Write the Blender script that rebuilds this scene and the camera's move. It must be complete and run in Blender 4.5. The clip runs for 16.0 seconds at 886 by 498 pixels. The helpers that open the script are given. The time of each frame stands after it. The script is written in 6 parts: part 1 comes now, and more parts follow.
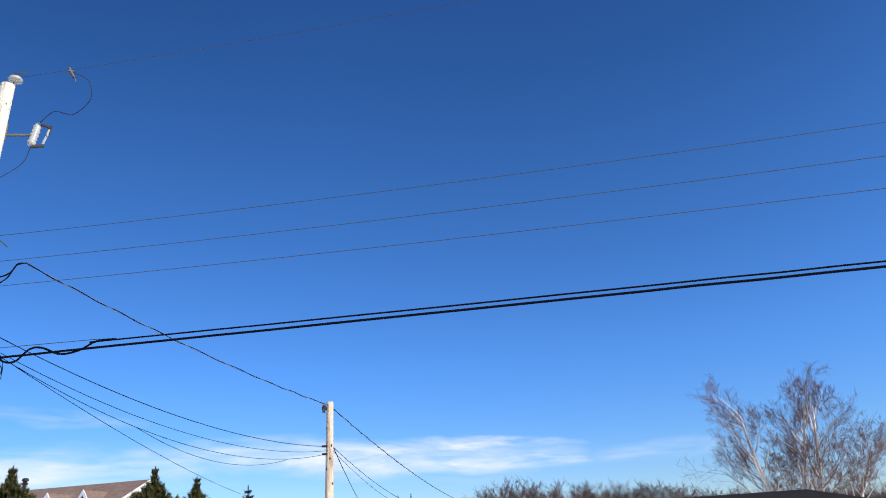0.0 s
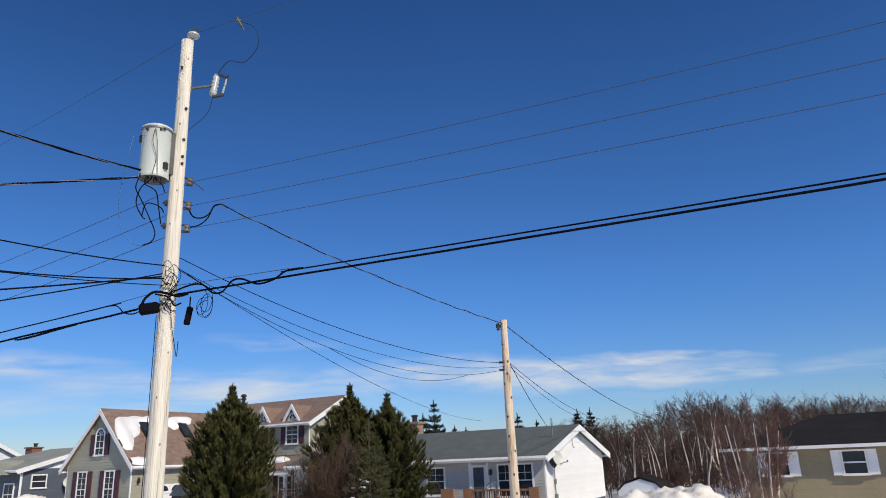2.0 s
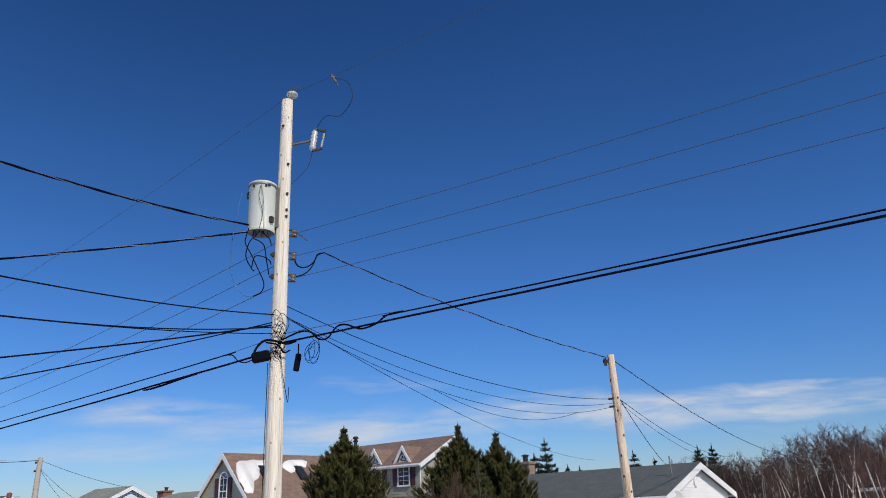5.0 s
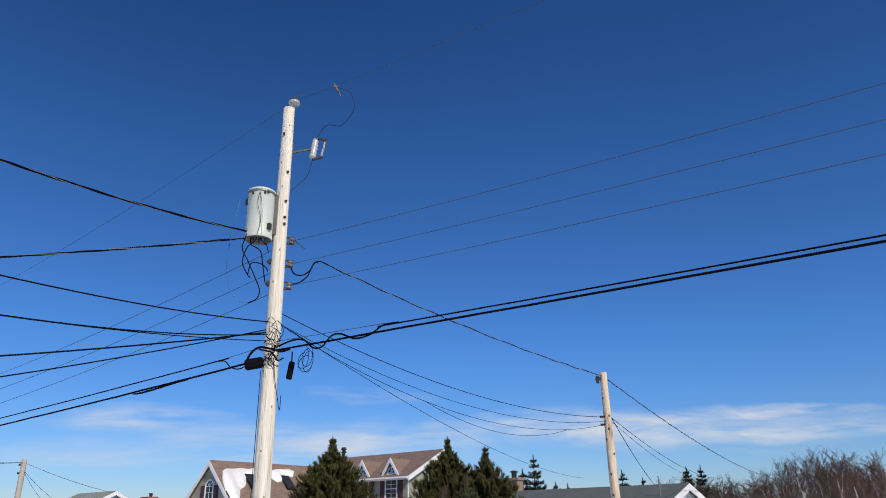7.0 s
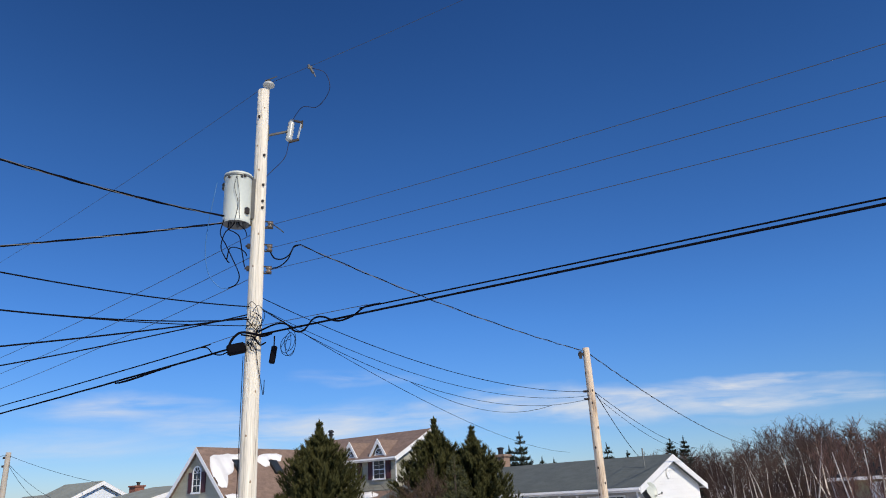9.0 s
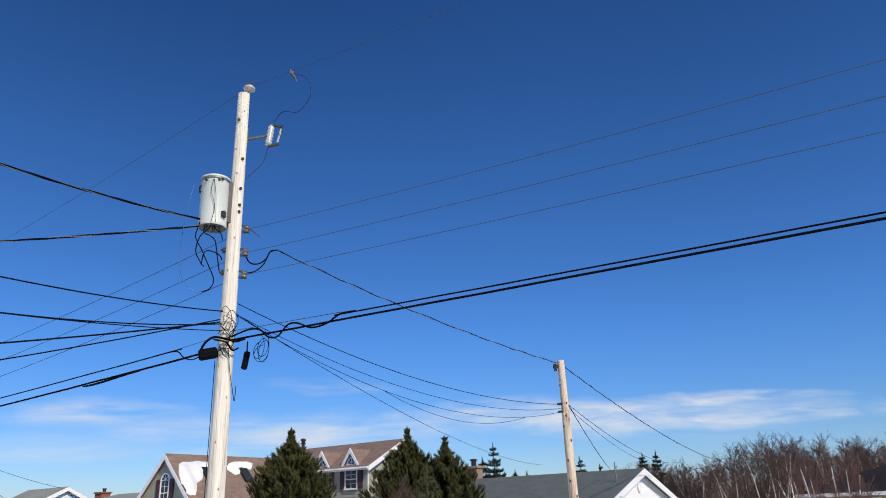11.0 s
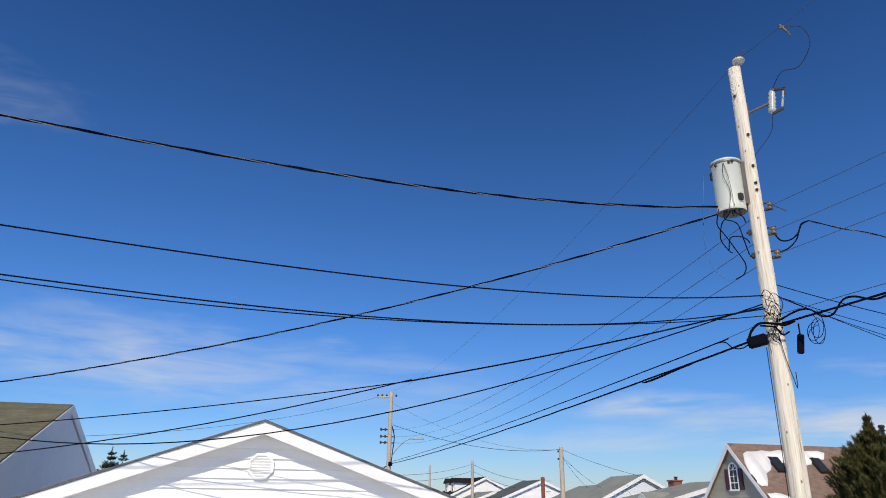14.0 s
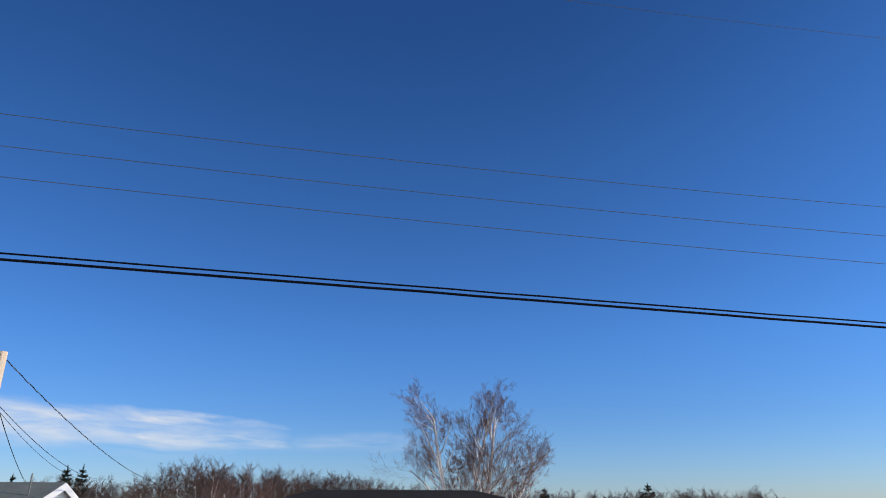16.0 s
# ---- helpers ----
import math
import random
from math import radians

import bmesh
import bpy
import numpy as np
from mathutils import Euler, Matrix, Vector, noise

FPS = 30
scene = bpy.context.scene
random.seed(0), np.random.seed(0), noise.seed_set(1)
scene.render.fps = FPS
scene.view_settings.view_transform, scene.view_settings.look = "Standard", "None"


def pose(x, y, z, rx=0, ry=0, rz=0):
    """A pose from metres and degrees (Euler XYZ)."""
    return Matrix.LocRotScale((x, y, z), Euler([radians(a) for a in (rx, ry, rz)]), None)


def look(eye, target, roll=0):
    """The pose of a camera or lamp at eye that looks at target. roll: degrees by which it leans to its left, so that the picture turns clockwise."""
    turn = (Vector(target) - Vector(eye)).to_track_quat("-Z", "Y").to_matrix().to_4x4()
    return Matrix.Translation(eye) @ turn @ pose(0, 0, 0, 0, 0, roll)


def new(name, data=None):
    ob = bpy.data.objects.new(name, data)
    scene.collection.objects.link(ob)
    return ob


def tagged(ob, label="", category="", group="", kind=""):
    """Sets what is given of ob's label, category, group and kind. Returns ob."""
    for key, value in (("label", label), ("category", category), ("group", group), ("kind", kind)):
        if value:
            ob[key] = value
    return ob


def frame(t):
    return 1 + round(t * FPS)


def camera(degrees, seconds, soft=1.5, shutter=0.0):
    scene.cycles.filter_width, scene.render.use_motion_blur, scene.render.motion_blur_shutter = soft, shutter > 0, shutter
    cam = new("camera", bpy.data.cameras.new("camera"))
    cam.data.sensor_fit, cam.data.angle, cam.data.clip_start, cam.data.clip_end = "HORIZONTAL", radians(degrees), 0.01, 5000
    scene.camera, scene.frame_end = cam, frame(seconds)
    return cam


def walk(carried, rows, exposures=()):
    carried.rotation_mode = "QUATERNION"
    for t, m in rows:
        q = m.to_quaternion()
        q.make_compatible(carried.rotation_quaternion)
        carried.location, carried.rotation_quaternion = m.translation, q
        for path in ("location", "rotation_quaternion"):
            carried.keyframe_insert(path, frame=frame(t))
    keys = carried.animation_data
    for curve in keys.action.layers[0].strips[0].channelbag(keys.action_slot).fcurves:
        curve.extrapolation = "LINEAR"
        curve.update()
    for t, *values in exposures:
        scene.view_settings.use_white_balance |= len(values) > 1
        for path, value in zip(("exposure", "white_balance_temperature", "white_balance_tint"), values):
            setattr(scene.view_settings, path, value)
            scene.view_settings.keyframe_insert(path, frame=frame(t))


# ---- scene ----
cam = camera(64.76, 16.0, soft=1.0)
PATH = [
    (0.0, pose(-0.031, -0.072, 2.810, 112.70, 3.16, -4.93)),
    (0.1, pose(-0.020, -0.054, 2.807, 112.35, 2.80, -2.33)),
    (0.2, pose(-0.013, -0.043, 2.806, 112.52, 2.07, 1.41)),
    (0.3, pose(-0.007, -0.036, 2.805, 112.43, 1.39, 5.43)),
    (0.4, pose(-0.002, -0.034, 2.804, 112.42, 0.41, 10.44)),
    (0.5, pose(0.003, -0.035, 2.804, 112.22, -0.46, 13.44)),
    (1.0, pose(0.055, 0.009, 2.806, 110.15, -0.83, 19.20)),
    (1.5, pose(0.011, 0.017, 2.799, 109.51, -0.48, 17.05)),
    (1.8, pose(0.000, 0.020, 2.801, 108.26, 0.94, 12.48)),
    (2.0, pose(-0.023, 0.009, 2.791, 106.86, 2.26, 9.10)),
    (2.2, pose(-0.019, 0.010, 2.793, 105.77, 1.87, 8.92)),
    (2.5, pose(-0.022, 0.010, 2.791, 105.13, 2.98, 16.18)),
    (2.8, pose(0.008, 0.013, 2.796, 106.91, 3.12, 22.61)),
    (3.0, pose(0.011, 0.003, 2.792, 107.73, 2.85, 28.59)),
    (3.2, pose(0.034, 0.019, 2.784, 108.44, 2.12, 32.22)),
    (3.5, pose(0.040, 0.029, 2.791, 108.36, 1.24, 36.37)),
    (4.0, pose(0.068, 0.015, 2.804, 108.25, 0.36, 32.90)),
    (4.2, pose(0.066, 0.021, 2.798, 108.47, 0.98, 30.30)),
    (4.5, pose(0.061, 0.015, 2.809, 109.32, 2.26, 24.98)),
    (5.0, pose(0.048, 0.011, 2.821, 110.25, 2.52, 17.94)),
    (5.2, pose(0.043, 0.009, 2.822, 110.20, 2.13, 14.51)),
    (7.3, pose(-0.004, -0.013, 2.804, 111.25, 0.44, 18.18)),
    (7.5, pose(0.003, -0.003, 2.796, 110.85, 0.42, 21.42)),
    (8.0, pose(0.014, 0.015, 2.782, 111.91, 1.93, 23.58)),
    (8.2, pose(0.026, 0.026, 2.783, 111.41, 1.73, 23.50)),
    (8.5, pose(0.027, 0.029, 2.792, 110.21, 2.47, 21.06)),
    (9.0, pose(0.024, 0.022, 2.800, 109.67, 2.90, 16.01)),
    (9.2, pose(0.023, 0.021, 2.801, 110.44, 2.85, 13.46)),
    (11.3, pose(0.037, 0.050, 2.786, 110.43, 2.09, 13.90)),
    (11.5, pose(0.033, 0.050, 2.787, 110.64, 2.67, 14.90)),
    (12.0, pose(0.033, 0.046, 2.783, 110.88, 1.92, 16.71)),
    (12.5, pose(0.006, 0.033, 2.782, 110.07, 1.57, 19.02)),
    (13.0, pose(-0.029, 0.010, 2.791, 110.35, 0.44, 23.00)),
    (13.5, pose(-0.079, -0.011, 2.796, 109.34, -0.49, 33.91)),
    (13.7, pose(-0.107, -0.019, 2.808, 110.12, -0.12, 42.35)),
    (14.0, pose(-0.121, -0.049, 2.815, 110.18, -0.64, 55.79)),
    (14.2, pose(-0.106, -0.046, 2.819, 110.89, -0.03, 64.62)),
    (14.5, pose(-0.073, -0.029, 2.802, 111.38, 0.59, 68.24)),
    (15.0, pose(-0.016, -0.034, 2.818, 112.31, 0.68, 58.34)),
    (15.2, pose(-0.008, -0.026, 2.816, 114.14, -0.15, 47.22)),
    (15.5, pose(-0.002, 0.000, 2.807, 114.69, -0.42, 20.40)),
    (15.6, pose(-0.001, 0.001, 2.805, 114.18, 0.29, 12.56)),
    (15.7, pose(-0.000, 0.001, 2.803, 113.34, 1.37, 2.66)),
    (15.8, pose(0.001, 0.001, 2.801, 112.37, 0.90, -7.66)),
    (15.9, pose(0.001, 0.002, 2.800, 111.57, -0.21, -18.15)),
    (16.0, pose(0.002, 0.002, 2.798, 111.04, 0.05, -28.79)),
]
walk(cam, PATH, [(0.0, 0.40, 6620, 10), (0.5, 0.12, 6620, 10), (1.0, 0.03, 6620, 10), (2.0, -0.07, 6850, 10), (2.5, -0.08, 6850, 10), (3.0, -0.18, 6850, 10), (3.5, -0.27, 6850, 10), (5.0, -0.22, 6620, 10), (8.5, -0.05, 6620, 10), (12.5, 0.02, 6620, 10), (14.0, -0.12, 6850, 10), (14.5, -0.12, 6850, 10), (15.0, 0.02, 6620, 10), (15.5, -0.02, 6620, 10), (16.0, 0.02, 6620, 10)])

# ---- world, sun and exposure ----
SUN_AZ, SUN_EL = -128.0, 36.0   # azimuth counted to the left of +y
sun_dir = Vector((-math.sin(radians(SUN_AZ)) * math.cos(radians(SUN_EL)),
                  math.cos(radians(SUN_AZ)) * math.cos(radians(SUN_EL)), math.sin(radians(SUN_EL))))
sun = new("sun", bpy.data.lights.new("sun", "SUN"))
sun.data.energy, sun.data.angle, sun.data.color = 4.15, radians(0.55), (1.0, 0.895, 0.73)
sun.matrix_world = look(sun_dir * 60, (0, 0, 0))

world = bpy.data.worlds.new("winter_sky")
scene.world = world
world.use_nodes = True
wn, wl = world.node_tree.nodes, world.node_tree.links
wn.clear()


def wmath(op, a, b=None, c=None, clamp=False):
    n = wn.new("ShaderNodeMath")
    n.operation, n.use_clamp = op, clamp
    for i, v in enumerate((a, b, c)):
        if v is None:
            continue
        if isinstance(v, (int, float)):
            n.inputs[i].default_value = v
        else:
            wl.new(v, n.inputs[i])
    return n.outputs[0]


sky = wn.new("ShaderNodeTexSky")
sky.sky_type, sky.sun_disc = "NISHITA", False
sky.sun_elevation, sky.sun_rotation = radians(SUN_EL), radians(-SUN_AZ)
sky.altitude, sky.air_density, sky.dust_density, sky.ozone_density = 30, 1.0, 0.25, 3.2
coord = wn.new("ShaderNodeTexCoord").outputs["Generated"]
sep = wn.new("ShaderNodeSeparateXYZ")
wl.new(coord, sep.inputs[0])
elev = wmath("MULTIPLY", wmath("ARCSINE", sep.outputs[2]), 57.2958)
azim = wmath("MULTIPLY", wmath("ARCTAN2", wmath("MULTIPLY", sep.outputs[0], -1.0), sep.outputs[1]), 57.2958)


def stray(seed, across, up):
    """A slow wander that frays the outlines of the clouds."""
    v = wn.new("ShaderNodeCombineXYZ")
    wl.new(wmath("MULTIPLY", azim, across), v.inputs[0])
    wl.new(wmath("MULTIPLY", elev, up), v.inputs[1])
    v.inputs[2].default_value = seed
    n = wn.new("ShaderNodeTexNoise")
    n.inputs["Scale"].default_value, n.inputs["Detail"].default_value = 1.0, 5.0
    wl.new(v.outputs[0], n.inputs["Vector"])
    return wmath("SUBTRACT", n.outputs[0], 0.5)


fray_az, fray_el = wmath("MULTIPLY", stray(2.7, 0.22, 0.5), 11.0), wmath("MULTIPLY", stray(8.3, 0.16, 0.45), 4.5)


def cloud(az, el, waz, wel, tilt, strength, grain):
    """A soft streak of cloud round a direction, broken up by noise drawn out along the horizon."""
    da = wmath("SUBTRACT", wmath("ADD", azim, wmath("MULTIPLY", fray_az, min(1.0, waz / 9))), az)
    de = wmath("SUBTRACT", wmath("SUBTRACT", wmath("ADD", elev, wmath("MULTIPLY", fray_el, min(1.0, wel / 3.2))), el), wmath("MULTIPLY", da, tilt))
    r = wmath("ADD", wmath("POWER", wmath("ABSOLUTE", wmath("DIVIDE", da, waz)), 2.0),
              wmath("POWER", wmath("ABSOLUTE", wmath("DIVIDE", de, wel)), 2.0))
    mask = wmath("SUBTRACT", 1.0, r, clamp=True)
    v = wn.new("ShaderNodeCombineXYZ")
    wl.new(wmath("MULTIPLY", azim, 0.12 * grain), v.inputs[0])
    wl.new(wmath("MULTIPLY", wmath("SUBTRACT", elev, wmath("MULTIPLY", azim, tilt)), 0.75 * grain), v.inputs[1])
    v.inputs[2].default_value = az * 0.37
    n = wn.new("ShaderNodeTexNoise")
    n.inputs["Scale"].default_value, n.inputs["Detail"].default_value = 1.0, 7.0
    n.inputs["Roughness"].default_value, n.inputs["Distortion"].default_value = 0.55, 0.4
    wl.new(v.outputs[0], n.inputs["Vector"])
    body = wmath("MULTIPLY", wmath("SUBTRACT", n.outputs[0], 0.32), 3.0, clamp=True)
    return wmath("MULTIPLY", wmath("MULTIPLY", wmath("POWER", mask, 1.5), body), strength)


CLOUDS = [(1, 6.3, 19, 1.9, 0.05, 0.95, 1.2), (-7.5, 7.05, 8.5, 0.75, 0.07, 1.0, 1.6), (-8, 5.5, 11, 0.8, 0.045, 1.05, 1.5), (8, 6.6, 9, 1.1, 0.03, 0.78, 1.3),
          (25, 5.9, 19, 2.3, -0.02, 0.85, 1.0), (23, 9.5, 6.5, 0.8, 0.02, 0.42, 1.3),
          (40, 7.3, 9, 1.5, -0.03, 0.66, 1.2), (44, 4.8, 13, 1.4, -0.03, 0.42, 1.0), (-21, 5.5, 6, 0.9, 0.0, 0.4, 1.3), (-25, 5.6, 3.4, 0.7, 0.0, 0.4, 1.6), (63, 9.0, 16, 4.0, 0.02, 0.34, 0.8),
          (80, 10.2, 17, 4.2, 0.03, 0.62, 0.8), (97, 26.3, 11, 3.2, -0.1, 0.24, 1.1), (95.8, 19.4, 4.2, 1.5, 0.22, 0.42, 2.2), (64.5, 11.9, 3.2, 1.1, 0.0, 0.3, 1.5),
          (99, 12.2, 7, 1.8, 0.02, 0.66, 1.1), (90, 10.4, 6, 0.9, 0.0, 0.5, 1.6), (100, 16, 8, 2.5, 0.0, 0.3, 0.9)]
cover = None
for row in CLOUDS:
    c = cloud(*row)
    cover = c if cover is None else wmath("MAXIMUM", cover, c)
# clear, dry winter air: a deeper blue overhead than the plain model gives
gam = wn.new("ShaderNodeGamma")
gam.inputs[1].default_value = 1.35
wl.new(sky.outputs[0], gam.inputs[0])
ramp = wn.new("ShaderNodeValToRGB")
wl.new(wmath("DIVIDE", elev, 60.0, clamp=True), ramp.inputs[0])
for i, (pos, col) in enumerate(((0.0, (0.405, 0.455, 0.66, 1)), (0.12, (0.335, 0.485, 0.705, 1)), (0.22, (0.325, 0.55, 0.80, 1)), (0.46, (0.33, 0.60, 0.835, 1)), (0.64, (0.30, 0.57, 0.815, 1)), (1.0, (0.28, 0.56, 0.84, 1)))):
    e = ramp.color_ramp.elements[i] if i < 2 else ramp.color_ramp.elements.new(pos)
    e.position, e.color = pos, col
tint = wn.new("ShaderNodeMixRGB")
tint.blend_type = "MULTIPLY"
tint.inputs[0].default_value = 1.0
wl.new(gam.outputs[0], tint.inputs[1])
wl.new(ramp.outputs[0], tint.inputs[2])
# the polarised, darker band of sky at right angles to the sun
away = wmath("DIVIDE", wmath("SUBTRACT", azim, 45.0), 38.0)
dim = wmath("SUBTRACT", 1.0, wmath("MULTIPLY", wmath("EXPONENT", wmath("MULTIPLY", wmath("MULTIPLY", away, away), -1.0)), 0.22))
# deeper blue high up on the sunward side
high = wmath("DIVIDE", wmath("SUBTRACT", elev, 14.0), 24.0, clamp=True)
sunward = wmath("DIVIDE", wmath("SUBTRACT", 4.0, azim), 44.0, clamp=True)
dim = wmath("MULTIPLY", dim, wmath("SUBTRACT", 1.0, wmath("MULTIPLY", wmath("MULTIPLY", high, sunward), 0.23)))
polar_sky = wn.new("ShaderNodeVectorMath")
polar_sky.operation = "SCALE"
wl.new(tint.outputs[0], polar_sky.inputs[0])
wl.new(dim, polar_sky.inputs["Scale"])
mix = wn.new("ShaderNodeMixRGB")
wl.new(cover, mix.inputs[0])
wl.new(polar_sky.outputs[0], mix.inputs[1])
mix.inputs[2].default_value = (7.0, 7.5, 8.3, 1)
back = wn.new("ShaderNodeBackground")
back.inputs[1].default_value = 0.10
wl.new(mix.outputs[0], back.inputs[0])
wl.new(back.outputs[0], wn.new("ShaderNodeOutputWorld").inputs[0])


# ---- materials ----
def mat(name, a, b=None, rough=0.7, metal=0.0, big=0.6, small=14.0, bump=0.15, stretch=(1, 1, 1), course=0.0, course_depth=0.5, spec=0.5,
        random_tone=0.0, third=None, third_at=0.62):
    """Two tones mixed by a coarse and a fine noise, fine relief, and where wanted horizontal courses of that height in metres."""
    m = bpy.data.materials.new(name)
    m.use_nodes = True
    n, l = m.node_tree.nodes, m.node_tree.links
    p = n["Principled BSDF"]
    p.inputs["Roughness"].default_value, p.inputs["Metallic"].default_value = rough, metal
    p.inputs["Specular IOR Level"].default_value = spec
    b = b or tuple(0.75 * v for v in a)
    tc = n.new("ShaderNodeTexCoord")
    mp = n.new("ShaderNodeMapping")
    mp.inputs["Scale"].default_value = stretch
    l.new(tc.outputs["Object"], mp.inputs[0])

    def tex(scale, detail):
        t = n.new("ShaderNodeTexNoise")
        t.inputs["Scale"].default_value, t.inputs["Detail"].default_value = scale, detail
        t.inputs["Roughness"].default_value = 0.6
        l.new(mp.outputs[0], t.inputs["Vector"])
        return t.outputs[0]

    def calc(op, x, y, clamp=False):
        c = n.new("ShaderNodeMath")
        c.operation, c.use_clamp = op, clamp
        for i, v in enumerate((x, y)):
            if isinstance(v, (int, float)):
                c.inputs[i].default_value = v
            else:
                l.new(v, c.inputs[i])
        return c.outputs[0]

    coarse, fine = tex(big, 4), tex(small, 6)
    both = calc("ADD", calc("MULTIPLY", coarse, 0.55), calc("MULTIPLY", fine, 0.45))
    ramp = n.new("ShaderNodeValToRGB")
    ramp.color_ramp.elements[0].position, ramp.color_ramp.elements[0].color = 0.36, (*a, 1)
    ramp.color_ramp.elements[1].position, ramp.color_ramp.elements[1].color = third_at if third else 0.64, (*b, 1)
    if third:
        e = ramp.color_ramp.elements.new(third_at + 0.08)
        e.color = (*third, 1)
    l.new(both, ramp.inputs[0])
    color = ramp.outputs[0]
    if random_tone:
        oi = n.new("ShaderNodeObjectInfo")
        hs = n.new("ShaderNodeHueSaturation")
        l.new(calc("ADD", 1 - random_tone / 2, calc("MULTIPLY", oi.outputs["Random"], random_tone)), hs.inputs["Value"])
        l.new(color, hs.inputs["Color"])
        color = hs.outputs[0]
    l.new(color, p.inputs["Base Color"])
    l.new(calc("ADD", rough - 0.08, calc("MULTIPLY", fine, 0.16)), p.inputs["Roughness"])
    bp = n.new("ShaderNodeBump")
    bp.inputs["Strength"].default_value, bp.inputs["Distance"].default_value = bump, 0.02
    l.new(fine, bp.inputs["Height"])
    normal = bp.outputs[0]
    if course:
        sp = n.new("ShaderNodeSeparateXYZ")
        l.new(tc.outputs["Object"], sp.inputs[0])
        saw = calc("SUBTRACT", 1.0, calc("FRACT", calc("DIVIDE", sp.outputs[2], course), 0.0))
        b2 = n.new("ShaderNodeBump")
        b2.inputs["Strength"].default_value, b2.inputs["Distance"].default_value = course_depth, 0.03
        l.new(saw, b2.inputs["Height"])
        l.new(normal, b2.inputs["Normal"])
        normal = b2.outputs[0]
    l.new(normal, p.inputs["Normal"])
    return m


def glass(name, tint=(0.02, 0.025, 0.03)):
    m = mat(name, tint, tuple(1.6 * v for v in tint), rough=0.12, bump=0.02, big=0.8, small=3, spec=0.28)
    return m


POLE_WOOD = mat("weathered_pole_wood", (0.82, 0.76, 0.635), (0.62, 0.565, 0.46), 0.85, big=1.1, small=5.0, bump=1.0, stretch=(13, 13, 0.45), third=(0.23, 0.185, 0.135), third_at=0.555)
KNOT_WOOD = mat("brown_knot_wood", (0.34, 0.25, 0.165), (0.22, 0.16, 0.105), 0.85, big=20, small=60)
POLE_WARM = mat("warm_pole_wood", (0.76, 0.65, 0.50), (0.55, 0.42, 0.29), 0.85, big=1.3, small=5, bump=0.7, stretch=(9, 9, 0.5), third=(0.17, 0.105, 0.065), third_at=0.55)
POLE_GREY = mat("grey_pole_wood", (0.46, 0.41, 0.34), (0.32, 0.28, 0.23), 0.85, big=1.4, small=9, bump=0.4, stretch=(5, 5, 0.3))
CAN = mat("pale_grey_enamel", (0.54, 0.565, 0.50), (0.47, 0.50, 0.445), 0.42, big=1.5, small=25, bump=0.04)
GALV = mat("galvanised_steel", (0.26, 0.27, 0.25), (0.16, 0.165, 0.155), 0.55, 0.6, big=3, small=30, bump=0.1)
DARK_STEEL = mat("dull_dark_steel", (0.11, 0.11, 0.105), (0.07, 0.07, 0.066), 0.6, 0.2, big=6, small=40, spec=0.3)
RUST = mat("rusted_steel", (0.052, 0.043, 0.037), (0.032, 0.027, 0.024), 0.8, 0.2, big=6, small=40)
PORCELAIN = mat("grey_white_porcelain", (0.44, 0.45, 0.42), (0.30, 0.31, 0.29), 0.25, bump=0.02)
BLACK_CABLE = mat("black_cable_jacket", (0.003, 0.003, 0.005), (0.006, 0.006, 0.009), 0.9, small=30, spec=0.05)
GREY_WIRE = mat("weathered_aluminium_wire", (0.075, 0.075, 0.066), (0.05, 0.05, 0.045), 0.75, 0.0, small=20, spec=0.15)
BLUE_BLACK = mat("blue_black_insulated_wire", (0.008, 0.014, 0.05), (0.006, 0.010, 0.03), 0.6, small=20)
BROWN_PORCELAIN = mat("brown_glazed_porcelain", (0.17, 0.135, 0.105), (0.11, 0.085, 0.065), 0.25, bump=0.02)
YOUNG_SPRUCE = mat("young_spruce_needles", (0.060, 0.066, 0.024), (0.085, 0.085, 0.032), 0.8, big=1.5, small=9, bump=0.1)
BLUE_WIRE = mat("blue_copper_wire", (0.02, 0.14, 0.36), (0.015, 0.10, 0.26), 0.5, small=20)
SNOW = mat("old_snow", (0.88, 0.87, 0.85), (0.77, 0.76, 0.74), 0.75, big=0.5, small=5, bump=0.8)
DIRTY_SNOW = mat("gritty_ploughed_snow", (0.83, 0.81, 0.76), (0.68, 0.64, 0.56), 0.85, big=1.3, small=6, bump=1.0, third=(0.44, 0.39, 0.33), third_at=0.56)
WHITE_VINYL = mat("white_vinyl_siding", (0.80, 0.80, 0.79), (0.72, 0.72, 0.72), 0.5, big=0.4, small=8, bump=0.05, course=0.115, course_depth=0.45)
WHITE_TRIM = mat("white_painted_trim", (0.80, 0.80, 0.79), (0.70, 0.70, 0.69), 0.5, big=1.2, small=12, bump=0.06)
# white siding with the eave's shade put into a greyer base colour
SHADED_VINYL = mat("eave_shaded_white_vinyl", (0.47, 0.465, 0.445), (0.40, 0.395, 0.38), 0.55, big=0.4, small=8, bump=0.05, course=0.115, course_depth=0.5)
GREEN_CLAP = mat("grey_green_clapboard", (0.33, 0.32, 0.245), (0.27, 0.26, 0.20), 0.65, big=0.5, small=9, bump=0.1, course=0.2, course_depth=1.0)
NAVY_CLAP = mat("slate_blue_siding", (0.085, 0.105, 0.135), (0.065, 0.08, 0.105), 0.6, big=0.5, small=9, bump=0.08, course=0.2, course_depth=0.7)
PALE_BLUE_CLAP = mat("pale_blue_white_siding", (0.66, 0.70, 0.74), (0.58, 0.62, 0.66), 0.6, big=0.4, small=8, bump=0.05, course=0.2, course_depth=0.4)
